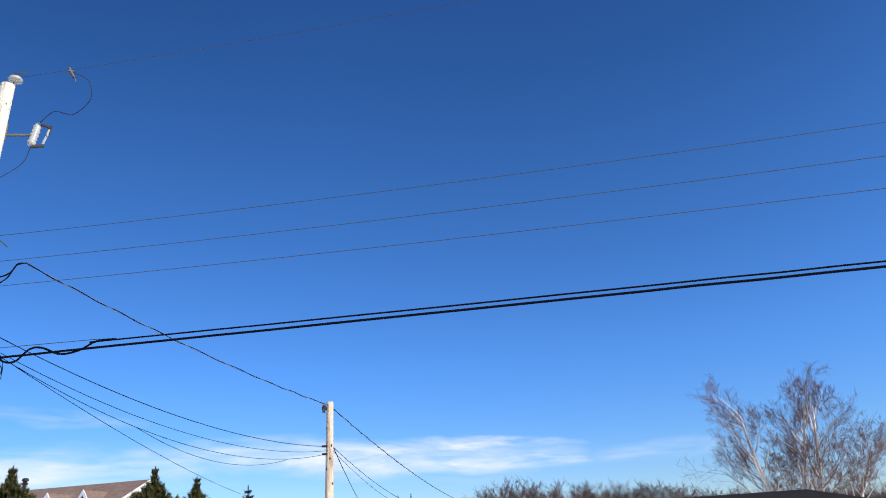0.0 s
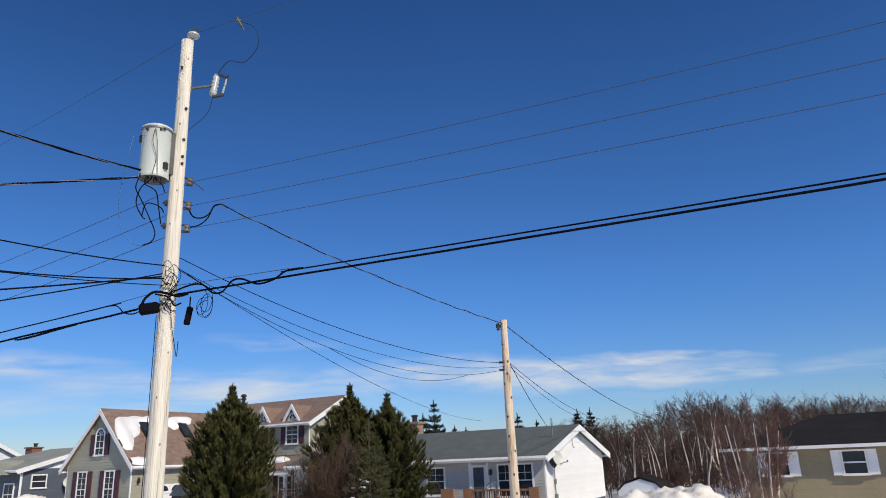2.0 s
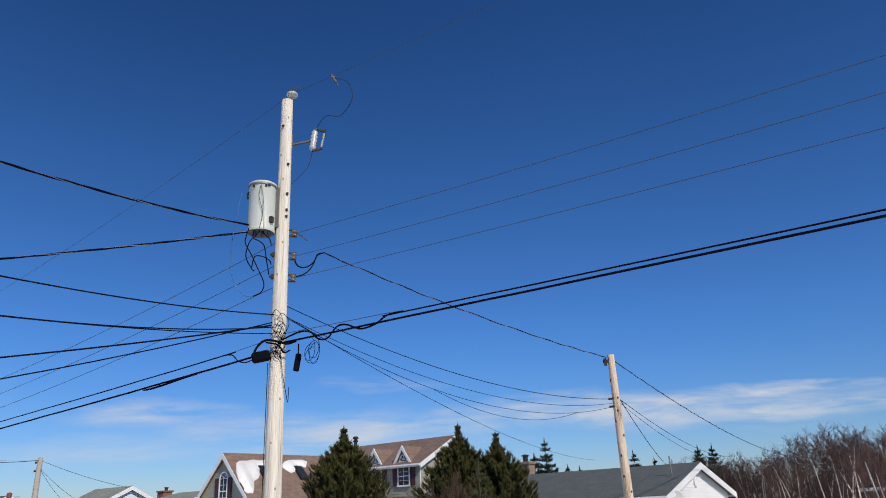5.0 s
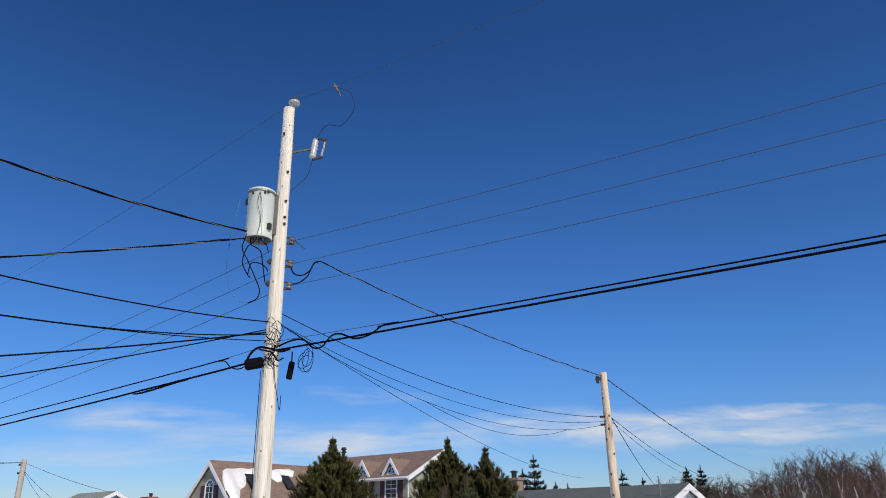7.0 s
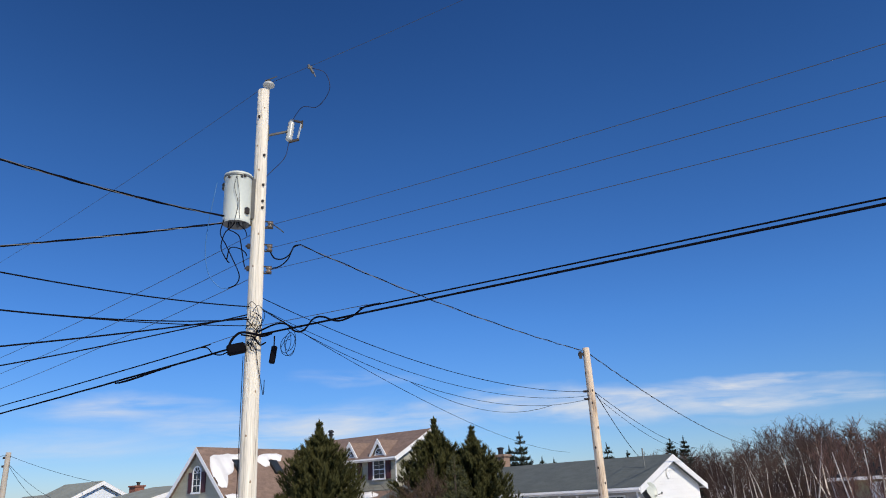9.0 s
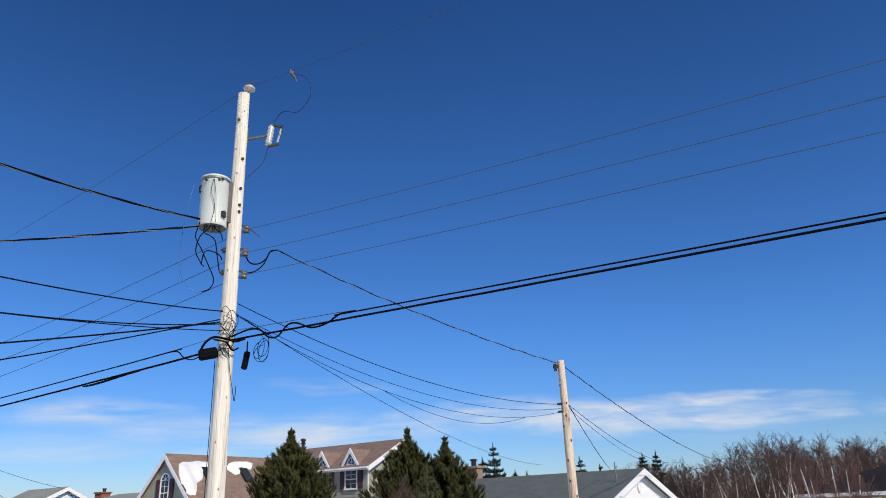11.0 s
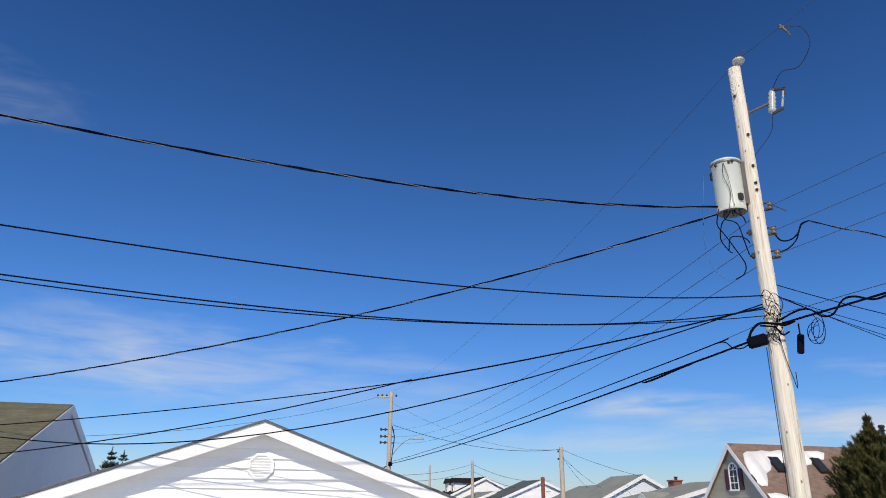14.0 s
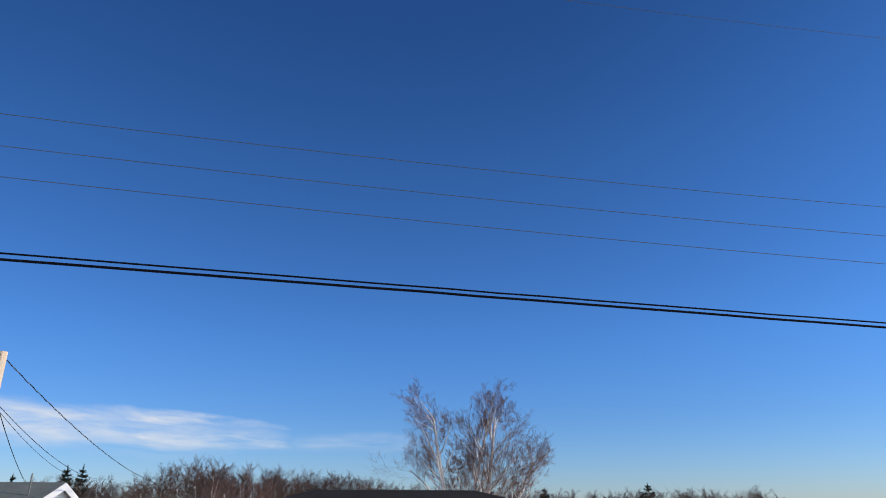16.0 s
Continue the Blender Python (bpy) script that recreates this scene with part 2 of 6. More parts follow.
TAN_CLAP = mat("light_tan_siding", (0.30, 0.25, 0.15), (0.245, 0.20, 0.12), 0.65, big=0.5, small=9, bump=0.1, course=0.2, course_depth=0.6)
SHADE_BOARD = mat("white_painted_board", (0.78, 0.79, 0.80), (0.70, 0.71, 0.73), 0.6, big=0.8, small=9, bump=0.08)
BROWN_ROOF = mat("brown_asphalt_shingle", (0.27, 0.185, 0.14), (0.15, 0.10, 0.078), 0.9, big=2.6, small=12, bump=0.5, stretch=(1, 1, 2), course=0.075, course_depth=0.5, third=(0.30, 0.22, 0.18), third_at=0.62)
GREEN_ROOF = mat("grey_green_asphalt_shingle", (0.30, 0.315, 0.265), (0.22, 0.235, 0.20), 0.9, big=0.9, small=9, bump=0.4, course=0.06, course_depth=0.4)
DARK_ROOF = mat("charcoal_asphalt_shingle", (0.078, 0.092, 0.086), (0.118, 0.134, 0.125), 0.9, big=1.8, small=9, bump=0.4, course=0.06, course_depth=0.4)
BLACK_ROOF = mat("near_black_asphalt_shingle", (0.014, 0.013, 0.013), (0.024, 0.022, 0.022), 0.95, spec=0.12, big=1.0, small=9, bump=0.4)
OLIVE_ROOF = mat("weathered_olive_shingle", (0.165, 0.155, 0.098), (0.10, 0.095, 0.062), 0.92, big=1.1, small=8, bump=0.7, stretch=(1, 1, 3.0), course_depth=0.9, third=(0.20, 0.185, 0.125), third_at=0.58, random_tone=0.22)
MAROON = mat("maroon_painted_shutter", (0.07, 0.02, 0.024), (0.05, 0.015, 0.018), 0.6, course=0.06, course_depth=0.5)
PANE = glass("window_glass")
PANE_SKY = glass("pale_window_glass", (0.06, 0.075, 0.09))
CONCRETE = mat("dark_grey_foundation", (0.10, 0.105, 0.11), (0.075, 0.08, 0.085), 0.85, big=1, small=12, bump=0.3)
BRICK = mat("red_chimney_brick", (0.27, 0.10, 0.065), (0.19, 0.075, 0.05), 0.85, big=4, small=18, course=0.075, course_depth=0.6)
STONE = mat("buff_chimney_brick", (0.30, 0.20, 0.145), (0.22, 0.15, 0.11), 0.85, big=4, small=18, course=0.075, course_depth=0.6)
CEDAR = mat("stained_cedar_deck", (0.30, 0.15, 0.075), (0.21, 0.10, 0.05), 0.75, big=2, small=12, stretch=(3, 3, 0.5), bump=0.3)
NEEDLES = mat("pine_needles", (0.044, 0.047, 0.015), (0.070, 0.067, 0.020), 0.8, big=1.2, small=9, bump=0.1, spec=0.2, third=(0.090, 0.084, 0.030), third_at=0.61)
SHRUB_TWIG = mat("brown_shrub_twigs", (0.105, 0.064, 0.038), (0.068, 0.042, 0.027), 0.85, big=0.6, small=6)
SPRUCE = mat("spruce_needles", (0.016, 0.024, 0.014), (0.028, 0.04, 0.02), 0.8, big=1.5, small=9, bump=0.1)
BARK = mat("dark_conifer_bark", (0.09, 0.06, 0.045), (0.055, 0.04, 0.03), 0.9, big=4, small=20, bump=0.6)
BIRCH_BARK = mat("white_birch_bark", (0.80, 0.76, 0.69), (0.60, 0.52, 0.45), 0.7, big=3, small=6, bump=0.2, stretch=(1, 1, 2.2), third=(0.12, 0.09, 0.075), third_at=0.63)
TWIG = mat("reddish_birch_twigs", (0.23, 0.125, 0.09), (0.155, 0.085, 0.062), 0.8, big=0.6, small=6)
WOOD_TWIG = mat("brown_winter_twigs", (0.090, 0.051, 0.036), (0.058, 0.034, 0.026), 0.85, big=0.05, small=0.4, third=(0.12, 0.075, 0.057), third_at=0.6)
WOOD_TRUNK = mat("pale_birch_trunks", (0.80, 0.74, 0.66), (0.55, 0.47, 0.40), 0.8, big=0.08, small=3)
BLACK = mat("black_painted_metal", (0.014, 0.014, 0.015), (0.022, 0.022, 0.023), 0.5, 0.2)
RED_PAINT = mat("rust_red_paint", (0.21, 0.06, 0.035), (0.15, 0.045, 0.03), 0.75, big=1.5, small=12)
CAR_DARK = mat("black_car_paint", (0.012, 0.013, 0.016), (0.018, 0.019, 0.022), 0.22, 0.1, bump=0.01)
CAR_RED = mat("bright_red_plastic", (0.42, 0.02, 0.02), (0.32, 0.015, 0.015), 0.35, bump=0.01)
SIGN_BLUE = mat("blue_sign_face", (0.012, 0.04, 0.11), (0.01, 0.03, 0.09), 0.6)


# ---- building helpers ----
def part(name, bm, material, parent=None, label="", smooth=False):
    me = bpy.data.meshes.new(name)
    bm.to_mesh(me)
    bm.free()
    if smooth:
        for f in me.polygons:
            f.use_smooth = True
    me.materials.append(material)
    ob = new(name, me)
    ob.parent = parent
    if label:
        ob["label"] = label
    return ob


def thing(name, m, label, category, group="", kind=""):
    ob = new(name)
    ob.empty_display_size = 0.2
    ob.matrix_world = m
    return tagged(ob, label, category, group, kind)


def rz(x, y, z, turn):
    return pose(x, y, z, 0, 0, turn)


def box(bm, x0, x1, y0, y1, z0, z1, m=None):
    vs = [Vector((x, y, z)) for x in (x0, x1) for y in (y0, y1) for z in (z0, z1)]
    if m is not None:
        vs = [m @ v for v in vs]
    v = [bm.verts.new(p) for p in vs]
    for f in ((0, 1, 3, 2), (4, 6, 7, 5), (0, 4, 5, 1), (2, 3, 7, 6), (0, 2, 6, 4), (1, 5, 7, 3)):
        bm.faces.new([v[i] for i in f])
    return bm


def boxes(*rows, m=None, bevel=0.0):
    bm = bmesh.new()
    for r in rows:
        box(bm, *r, m=m)
    bmesh.ops.recalc_face_normals(bm, faces=bm.faces)
    if bevel:
        bmesh.ops.bevel(bm, geom=list(bm.edges), offset=bevel, segments=1, affect="EDGES")
    return bm


def prism(bm, poly, axis0, axis1, m=None):
    """A polygon of (y, z) points drawn out along x from axis0 to axis1."""
    a = [bm.verts.new((m or Matrix()) @ Vector((axis0, y, z))) for y, z in poly]
    b = [bm.verts.new((m or Matrix()) @ Vector((axis1, y, z))) for y, z in poly]
    bm.faces.new(a)
    bm.faces.new(b[::-1])
    for i in range(len(poly)):
        j = (i + 1) % len(poly)
        bm.faces.new((a[j], a[i], b[i], b[j]))
    return bm


def prisms(*rows, m=None):
    bm = bmesh.new()
    for r in rows:
        prism(bm, *r, m=m)
    bmesh.ops.recalc_face_normals(bm, faces=bm.faces)
    return bm


def tube(bm, pts, radii, sides=6, cap=True):
    """A round bar along points; radii one number or one a point."""
    pts = [Vector(p) for p in pts]
    if isinstance(radii, (int, float)):
        radii = [radii] * len(pts)
    rings, side = [], None
    for i, p in enumerate(pts):
        d = (pts[min(i + 1, len(pts) - 1)] - pts[max(i - 1, 0)]).normalized()
        if side is None:
            side = d.orthogonal().normalized()
        side = (side - d * side.dot(d)).normalized()
        up = d.cross(side)
        rings.append([bm.verts.new(p + (side * math.cos(k * math.tau / sides) + up * math.sin(k * math.tau / sides)) * radii[i]) for k in range(sides)])
    for a, b in zip(rings, rings[1:]):
        for k in range(sides):
            bm.faces.new((a[k], a[(k + 1) % sides], b[(k + 1) % sides], b[k]))
    if cap and sides > 2:
        bm.faces.new(rings[0][::-1])
        bm.faces.new(rings[-1])
    return bm


def tubes(*rows):
    bm = bmesh.new()
    for r in rows:
        tube(bm, *r)
    return bm


def lathe(profile, sides=24, m=None):
    """A turned body: rows of (radius, height)."""
    bm = bmesh.new()
    m = m or Matrix()
    rings = [[bm.verts.new(m @ Vector((max(r, 1e-4) * math.cos(k * math.tau / sides), max(r, 1e-4) * math.sin(k * math.tau / sides), z))) for k in range(sides)] for r, z in profile]
    for a, b in zip(rings, rings[1:]):
        for k in range(sides):
            bm.faces.new((a[k], a[(k + 1) % sides], b[(k + 1) % sides], b[k]))
    bm.faces.new(rings[0][::-1])
    bm.faces.new(rings[-1])
    return bm


def smooth_path(ctrl, n=8):
    """Points on a smooth line through the control points."""
    c = [Vector(p) for p in ctrl]
    c = [c[0] * 2 - c[1]] + c + [c[-1] * 2 - c[-2]]
    out = []
    for i in range(1, len(c) - 2):
        for k in range(n):
            t = k / n
            out.append(0.5 * ((2 * c[i]) + (c[i + 1] - c[i - 1]) * t + (2 * c[i - 1] - 5 * c[i] + 4 * c[i + 1] - c[i + 2]) * t * t
                              + (3 * c[i] - c[i - 1] - 3 * c[i + 1] + c[i + 2]) * t ** 3))
    return out + [c[-2]]


def polar(az, dist, z=0.0):
    return Vector((-math.sin(radians(az)) * dist, math.cos(radians(az)) * dist, z))


def seen(az, el, dist):
    return polar(az, dist, 2.8 + dist * math.tan(radians(el)))


# ---- ground and snow ----
def ground():
    bm = bmesh.new()
    n, half = 120, 60.0
    grid = {}
    for i in range(n + 1):
        for j in range(n + 1):
            x, y = -half + 2 * half * i / n, -25 + 2 * half * j / n
            edge = min(1, (half - abs(x)) / 12, (half - abs(y - 35)) / 12)
            z = 0.16 * max(edge, 0) * (noise.fractal(Vector((x, y, 0)) * 0.13, 0.8, 2.0, 4))
            grid[i, j] = bm.verts.new((x, y, z))
    for i in range(n):
        for j in range(n):
            bm.faces.new((grid[i, j], grid[i + 1, j], grid[i + 1, j + 1], grid[i, j + 1]))
    far = 2600
    c = [grid[0, 0], grid[n, 0], grid[n, n], grid[0, n]]
    o = [bm.verts.new((sx * far, sy * far, 0)) for sx, sy in ((-1, -1), (1, -1), (1, 1), (-1, 1))]
    edges = [[grid[i, 0] for i in range(n + 1)], [grid[n, j] for j in range(n + 1)], [grid[n - i, n] for i in range(n + 1)], [grid[0, n - j] for j in range(n + 1)]]
    for k in range(4):
        bm.faces.new([o[k], o[(k + 1) % 4]] + edges[k][::-1])
    bmesh.ops.recalc_face_normals(bm, faces=bm.faces)
    return tagged(part("ground", bm, SNOW, smooth=True), "snow-covered level ground of a winter village", "ground", kind="structure")


ground()


def snowbank(az, dist, length, depth, height, turn, seed, label, material=DIRTY_SNOW):
    """A ploughed heap with lumps."""
    bm = bmesh.new()
    nx, ny = 110, 50
    g = {}
    for i in range(nx + 1):
        for j in range(ny + 1):
            u, v = 2 * i / nx - 1, 2 * j / ny - 1
            ridge = 0.72 + 0.28 * math.cos(u * 2.1 + seed) + 0.14 * noise.noise(Vector((u * 3, seed, 0)))
            prof = max(0, 1 - u * u) ** 0.7 * max(0, 1 - v * v) ** 1.1
            p = Vector((u * length / 2, v * depth / 2, 0))
            lump = 0.20 * noise.fractal(p * 0.9 + Vector((seed * 7, 0, 0)), 0.7, 2.1, 5) + 0.09 * noise.noise(p * 4.2 + Vector((seed, 3, 0))) + 0.05 * noise.noise(p * 11 + Vector((seed, 9, 0)))
            g[i, j] = bm.verts.new(p + Vector((0, 0, prof * (height * ridge + lump * min(1, height)) - 0.12)))
    for i in range(nx):
        for j in range(ny):
            bm.faces.new((g[i, j], g[i + 1, j], g[i + 1, j + 1], g[i, j + 1]))
    ob = part("snowbank", bm, material, smooth=True)
    ob.matrix_world = Matrix.Translation(polar(az, dist)) @ pose(0, 0, 0, 0, 0, turn)
    return tagged(ob, label, "snowbank", "ploughed snowbanks")


snowbank(36.9, 25, 8.0, 5, 2.45, 10, 1.0, "large rounded ploughed bank of white snow before the houses")
snowbank(44.2, 27, 12.0, 5, 2.3, 15, 0.3, "low lumpy ploughed bank of white snow", SNOW)
snowbank(32.4, 27, 3.4, 4, 1.75, 10, 3.1, "small lumpy heap of white snow beside the driveway", SNOW)
snowbank(-8.3, 18, 7.4, 5, 2.1, -8, 0.4, "tall gritty grey-white ploughed snow heap")
snowbank(-17.5, 18, 7.5, 4.5, 1.55, -14, 4.2, "long low gritty ploughed bank of snow")
snowbank(6.6, 24, 9.0, 4, 1.5, 0, 5.2, "low smooth bank of white snow beside a service pole", SNOW)
snowbank(-5.6, 32, 5, 4, 1.2, 0, 6.4, "low drift of clean white snow", SNOW)
snowbank(14.5, 24, 5, 3, 1.0, 0, 7.4, "low drift of snow among bare shrubs", SNOW)


# ---- houses ----
def window(parent, m, w, h, cols=2, rows=3, arch=False, shutter=None, pane=PANE, sash=True, frame_w=0.07, name="window", upper=False):
    """A window on a wall: m puts x along the wall, z up and -y out of it; its origin is the middle of the sill."""
    bm = bmesh.new()
    f = frame_w
    inner, outer = [(-w / 2, 0), (w / 2, 0)], [(-w / 2 - f, -f), (w / 2 + f, -f)]
    if arch:
        for k in range(11):
            t = math.pi * k / 10
            inner.append((math.cos(t) * w / 2, h + math.sin(t) * w / 2))
            outer.append((math.cos(t) * (w / 2 + f), h + math.sin(t) * (w / 2 + f)))
    else:
        inner += [(w / 2, h), (-w / 2, h)]
        outer += [(w / 2 + f, h + f), (-w / 2 - f, h + f)]
    rings = [[bm.verts.new(m @ Vector((x, y, z))) for x, z in ring] for ring, y in ((inner, 0.0), (inner, -0.06), (outer, -0.06), (outer, 0.03))]
    for a, b in zip(rings, rings[1:]):
        for i in range(len(a)):
            j = (i + 1) % len(a)
            bm.faces.new((a[i], a[j], b[j], b[i]))
    bmesh.ops.recalc_face_normals(bm, faces=bm.faces)
    win = part(name, bm, WHITE_TRIM, parent, "white-framed window with muntins")
    part("sill", boxes((-w / 2 - f - 0.03, w / 2 + f + 0.03, -0.09, -0.062, -f - 0.02, 0), m=m), WHITE_TRIM, win)
    if arch:
        for ang in (0, 45, 90, 135, 180):
            part("muntin", boxes((0, w / 2, -0.045, -0.03, -0.014, 0.014), m=m @ Matrix.Translation((0, 0, h)) @ Matrix.Rotation(-radians(ang), 4, "Y")), WHITE_TRIM, win)
    for i in range(1, cols):
        x = -w / 2 + w * i / cols
        part("muntin", boxes((x - 0.007, x + 0.007, -0.045, -0.03, h / 2 if upper else 0, h), m=m), WHITE_TRIM, win)
    for i in range(1, rows):
        z = h * i / rows
        if upper and i < rows // 2:
            continue
        k = 0.022 if (sash and i == rows // 2) else 0.007
        part("muntin", boxes((-w / 2, w / 2, -0.05, -0.03, z - k, z + k), m=m), WHITE_TRIM, win)
    bm = boxes((-w / 2, w / 2, -0.025, -0.015, 0, h), m=m)
    if arch:
        top = [bm.verts.new(m @ Vector((math.cos(t * math.pi / 12) * w / 2, -0.025, math.sin(t * math.pi / 12) * w / 2 + h))) for t in range(13)]
        bm.faces.new(top)
    part("pane", bm, pane, win)
    if shutter:
        for s in (-1, 1):
            x = s * (w / 2 + f + 0.19)
            bm = boxes((x - 0.17, x + 0.17, -0.05, 0.01, -0.04, h + 0.05), (x - 0.12, x + 0.12, -0.06, -0.04, 0.03, h * 0.47), (x - 0.12, x + 0.12, -0.06, -0.04, h * 0.53, h - 0.03), m=m)
            part("shutter", bm, shutter, parent, "maroon louvred shutter" if shutter is MAROON else "white shutter")
    return win


def on(face, x0, hw, along, z):
    """A wall frame for window(): face 'gable' (x = 0 end), 'front' (+y side) or 'back' (-y side)."""
    if face == "gable":
        return Matrix.Translation((x0, along, z)) @ Matrix.Rotation(radians(-90), 4, "Z")
    if face == "front":
        return Matrix.Translation((along, hw, z)) @ Matrix.Rotation(radians(180), 4, "Z")
    return Matrix.Translation((along, -hw, z))


def gable_house(name, label, x, y, turn, length, hw, eave, ridge, wall, roof, over=0.35, rake=0.3, base=0.0, gable_wall=None, trim=WHITE_TRIM, group="village houses", foundation=0.45, hip=0.0, far=0.0):
    """x runs along the ridge away from the gable at x = 0; y to its side."""
    h = thing(name, rz(x, y, 0, turn), label, "house", group)
    slope = (ridge - eave) / hw
    part("foundation", boxes((0.03, length - 0.03, -hw + 0.03, hw - 0.03, base - 0.3, base + foundation)), CONCRETE, h)
    wz = base + foundation
    part("wall", prisms(([(-hw, wz), (hw, wz), (hw, eave), (0, ridge), (-hw, eave)], 0, length)) if not hip else prisms(([(-hw, wz), (hw, wz), (hw, eave), (-hw, eave)], 0, length), ([(-hw, eave), (hw, eave), (0, ridge)], 0, 0.2)), wall, h)
    if gable_wall:
        part("gable_cladding", prisms(([(-hw + 0.02, eave), (hw - 0.02, eave), (0, ridge - 0.02)], -0.02, 0.05)), gable_wall, h)
    t = 0.13
    for s in (-1, 1):
        e = (s * (hw + over), eave - slope * over)
        if hip:
            end = length + far
            bm = bmesh.new()
            lo = [bm.verts.new(p) for p in ((-rake, 0, ridge + 0.02), (end - hip, 0, ridge + 0.02), (end, *e), (-rake, *e))]
            hi = [bm.verts.new(v.co + Vector((0, 0, t))) for v in lo]
            bm.faces.new(lo)
            bm.faces.new(hi[::-1])
            for i in range(4):
                bm.faces.new((lo[i], hi[i], hi[(i + 1) % 4], lo[(i + 1) % 4]))
            bmesh.ops.recalc_face_normals(bm, faces=bm.faces)
            part("roof", bm, roof, h)
            if s > 0:
                bm = bmesh.new()
                q = [bm.verts.new(p) for p in ((end - hip, 0, ridge + 0.02 + t), (end, e[0], e[1] + t), (end, -e[0], e[1] + t), (end, e[0], e[1]), (end, -e[0], e[1]))]
                bm.faces.new(q[:3])
                bm.faces.new((q[1], q[3], q[4], q[2]))
                part("hip_end", bm, roof, h)
        else:
            part("roof", prisms(([(0, ridge + 0.02), e, (e[0], e[1] + t), (0, ridge + t + 0.02)], -rake, length + rake)), roof, h)
        part("eave_board", boxes((-rake, length + (far or rake), min(e[0], e[0] + s * 0.05), max(e[0], e[0] + s * 0.05), e[1] - 0.08, e[1] + t - 0.03)), trim, h)
        part("gutter", tubes(([(-rake, e[0] + s * 0.09, e[1] + 0.02), (length + (far or rake), e[0] + s * 0.09, e[1] + 0.02)], 0.055, 6)), trim, h)
        part("soffit", boxes((0, length, min(s * hw, e[0]), max(s * hw, e[0]), e[1] - 0.06, e[1] - 0.03)), trim, h)
        for xe in ((-rake - 0.03,) if hip else (-rake - 0.03, length + rake - 0.01)):
            part("rake_board", prisms(([(0, ridge - 0.16), (e[0] + s * 0.02, e[1] - 0.16), (e[0] + s * 0.02, e[1] + t - 0.02), (0, ridge + t)], xe, xe + 0.04)), trim, h)
        for xe in (-0.015, length - 0.045):
            part("corner_board", boxes((xe, xe + 0.06, s * hw - 0.05 if s > 0 else s * hw - 0.01, s * hw + 0.01 if s > 0 else s * hw + 0.05, wz, eave - 0.05)), trim, h)
    return h


def clapboards(parent, face, a0, a1, z0, z1, narrow, material, step=0.2, holes=()):
    """Lapped boards over a wall; narrow(z) trims both ends; holes are (from, to, low, high)."""
    z = z0
    while z < z1 - 0.05:
        top = min(z + step, z1)
        c = narrow(z + step * 0.5)
        spans = [(a0 + c, a1 - c)]
        for h0, h1, l, u in holes:
            if l < z + step * 0.6 and u > z + step * 0.4:
                spans = [q for p0, p1 in spans for q in ((p0, min(p1, h0)), (max(p0, h1), p1)) if q[1] - q[0] > 0.08]
        for p0, p1 in spans:
            if p1 - p0 < 0.1:
                continue
            bm = bmesh.new()
            if face == "gable":
                pts = [(-0.024, p0, z), (-0.024, p1, z), (-0.004, p1, top + 0.01), (-0.004, p0, top + 0.01), (0.0, p0, z), (0.0, p1, z)]
            else:
                pts = [(p0, face + 0.024, z), (p1, face + 0.024, z), (p1, face + 0.004, top + 0.01), (p0, face + 0.004, top + 0.01), (p0, face, z), (p1, face, z)]
            v = [bm.verts.new(p) for p in pts]
            bm.faces.new(v[:4])
            bm.faces.new((v[1], v[0], v[4], v[5]))
            bmesh.ops.recalc_face_normals(bm, faces=bm.faces)
            part("clapboard", bm, material, parent)
        z += step


WHITE_BOARD = mat("white_painted_clapboard", (0.81, 0.81, 0.79), (0.73, 0.73, 0.71), 0.55, big=0.5, small=10, bump=0.08, stretch=(1, 1, 4), random_tone=0.06)
GREEN_BOARD = mat("grey_green_painted_board", (0.37, 0.36, 0.275), (0.30, 0.29, 0.22), 0.65, big=0.5, small=9, bump=0.1, stretch=(1, 1, 4), random_tone=0.10)
NAVY_BOARD = mat("slate_blue_painted_board", (0.085, 0.105, 0.135), (0.065, 0.08, 0.105), 0.6, big=0.5, small=9, bump=0.08, stretch=(1, 1, 4), random_tone=0.10)
AXIS = 160.0   # the common direction of the ridges

# white bungalow behind the service pole
H3 = gable_house("bungalow", "white vinyl-sided bungalow with charcoal roof and cedar front deck", 0.73, 34.8, AXIS, 13.5, 4.1, 2.86, 4.05, WHITE_VINYL, DARK_ROOF, over=0.4, foundation=0.75)
front = 4.1
# shade under the front eave, painted as a grey panel over the white wall
part("recessed_front", boxes((0.05, 13.4, front - 0.02, front + 0.012, 0.75, 2.66)), SHADED_VINYL, H3, "white siding under the front eave, its shade put into a grey tone")
for along, w, h, z in ((0.90, 0.64, 1.25, 1.25), (1.80, 0.64, 1.25, 1.25), (5.25, 0.85, 1.1, 1.35), (8.7, 1.0, 1.05, 1.35), (11.4, 0.9, 1.0, 1.4)):
    window(H3, on("front", 0, front + 0.012, along, z), w, h, 2, 4, upper=True)
clapboards(H3, "gable", -4.05, 4.05, 0.78, 3.98, lambda z: max(0, (z - 2.86) * 4.1 / 1.19), WHITE_BOARD, 0.118)
# front boards carry the same painted eave shade; those below stay white
clapboards(H3, front + 0.012, 0.08, 13.35, 0.78, 2.64, lambda z: 0, SHADED_VINYL, 0.118, [(0.48, 1.32, 1.16, 2.6), (1.38, 2.22, 1.16, 2.6), (2.28, 3.56, 0.7, 2.7), (4.72, 5.78, 1.26, 2.55), (8.1, 9.3, 1.26, 2.5), (10.85, 11.95, 1.3, 2.5)])
part("lower_siding_board", boxes((4.7, 13.4, front - 0.02, front + 0.011, 0.15, 0.78)), WHITE_VINYL, H3)
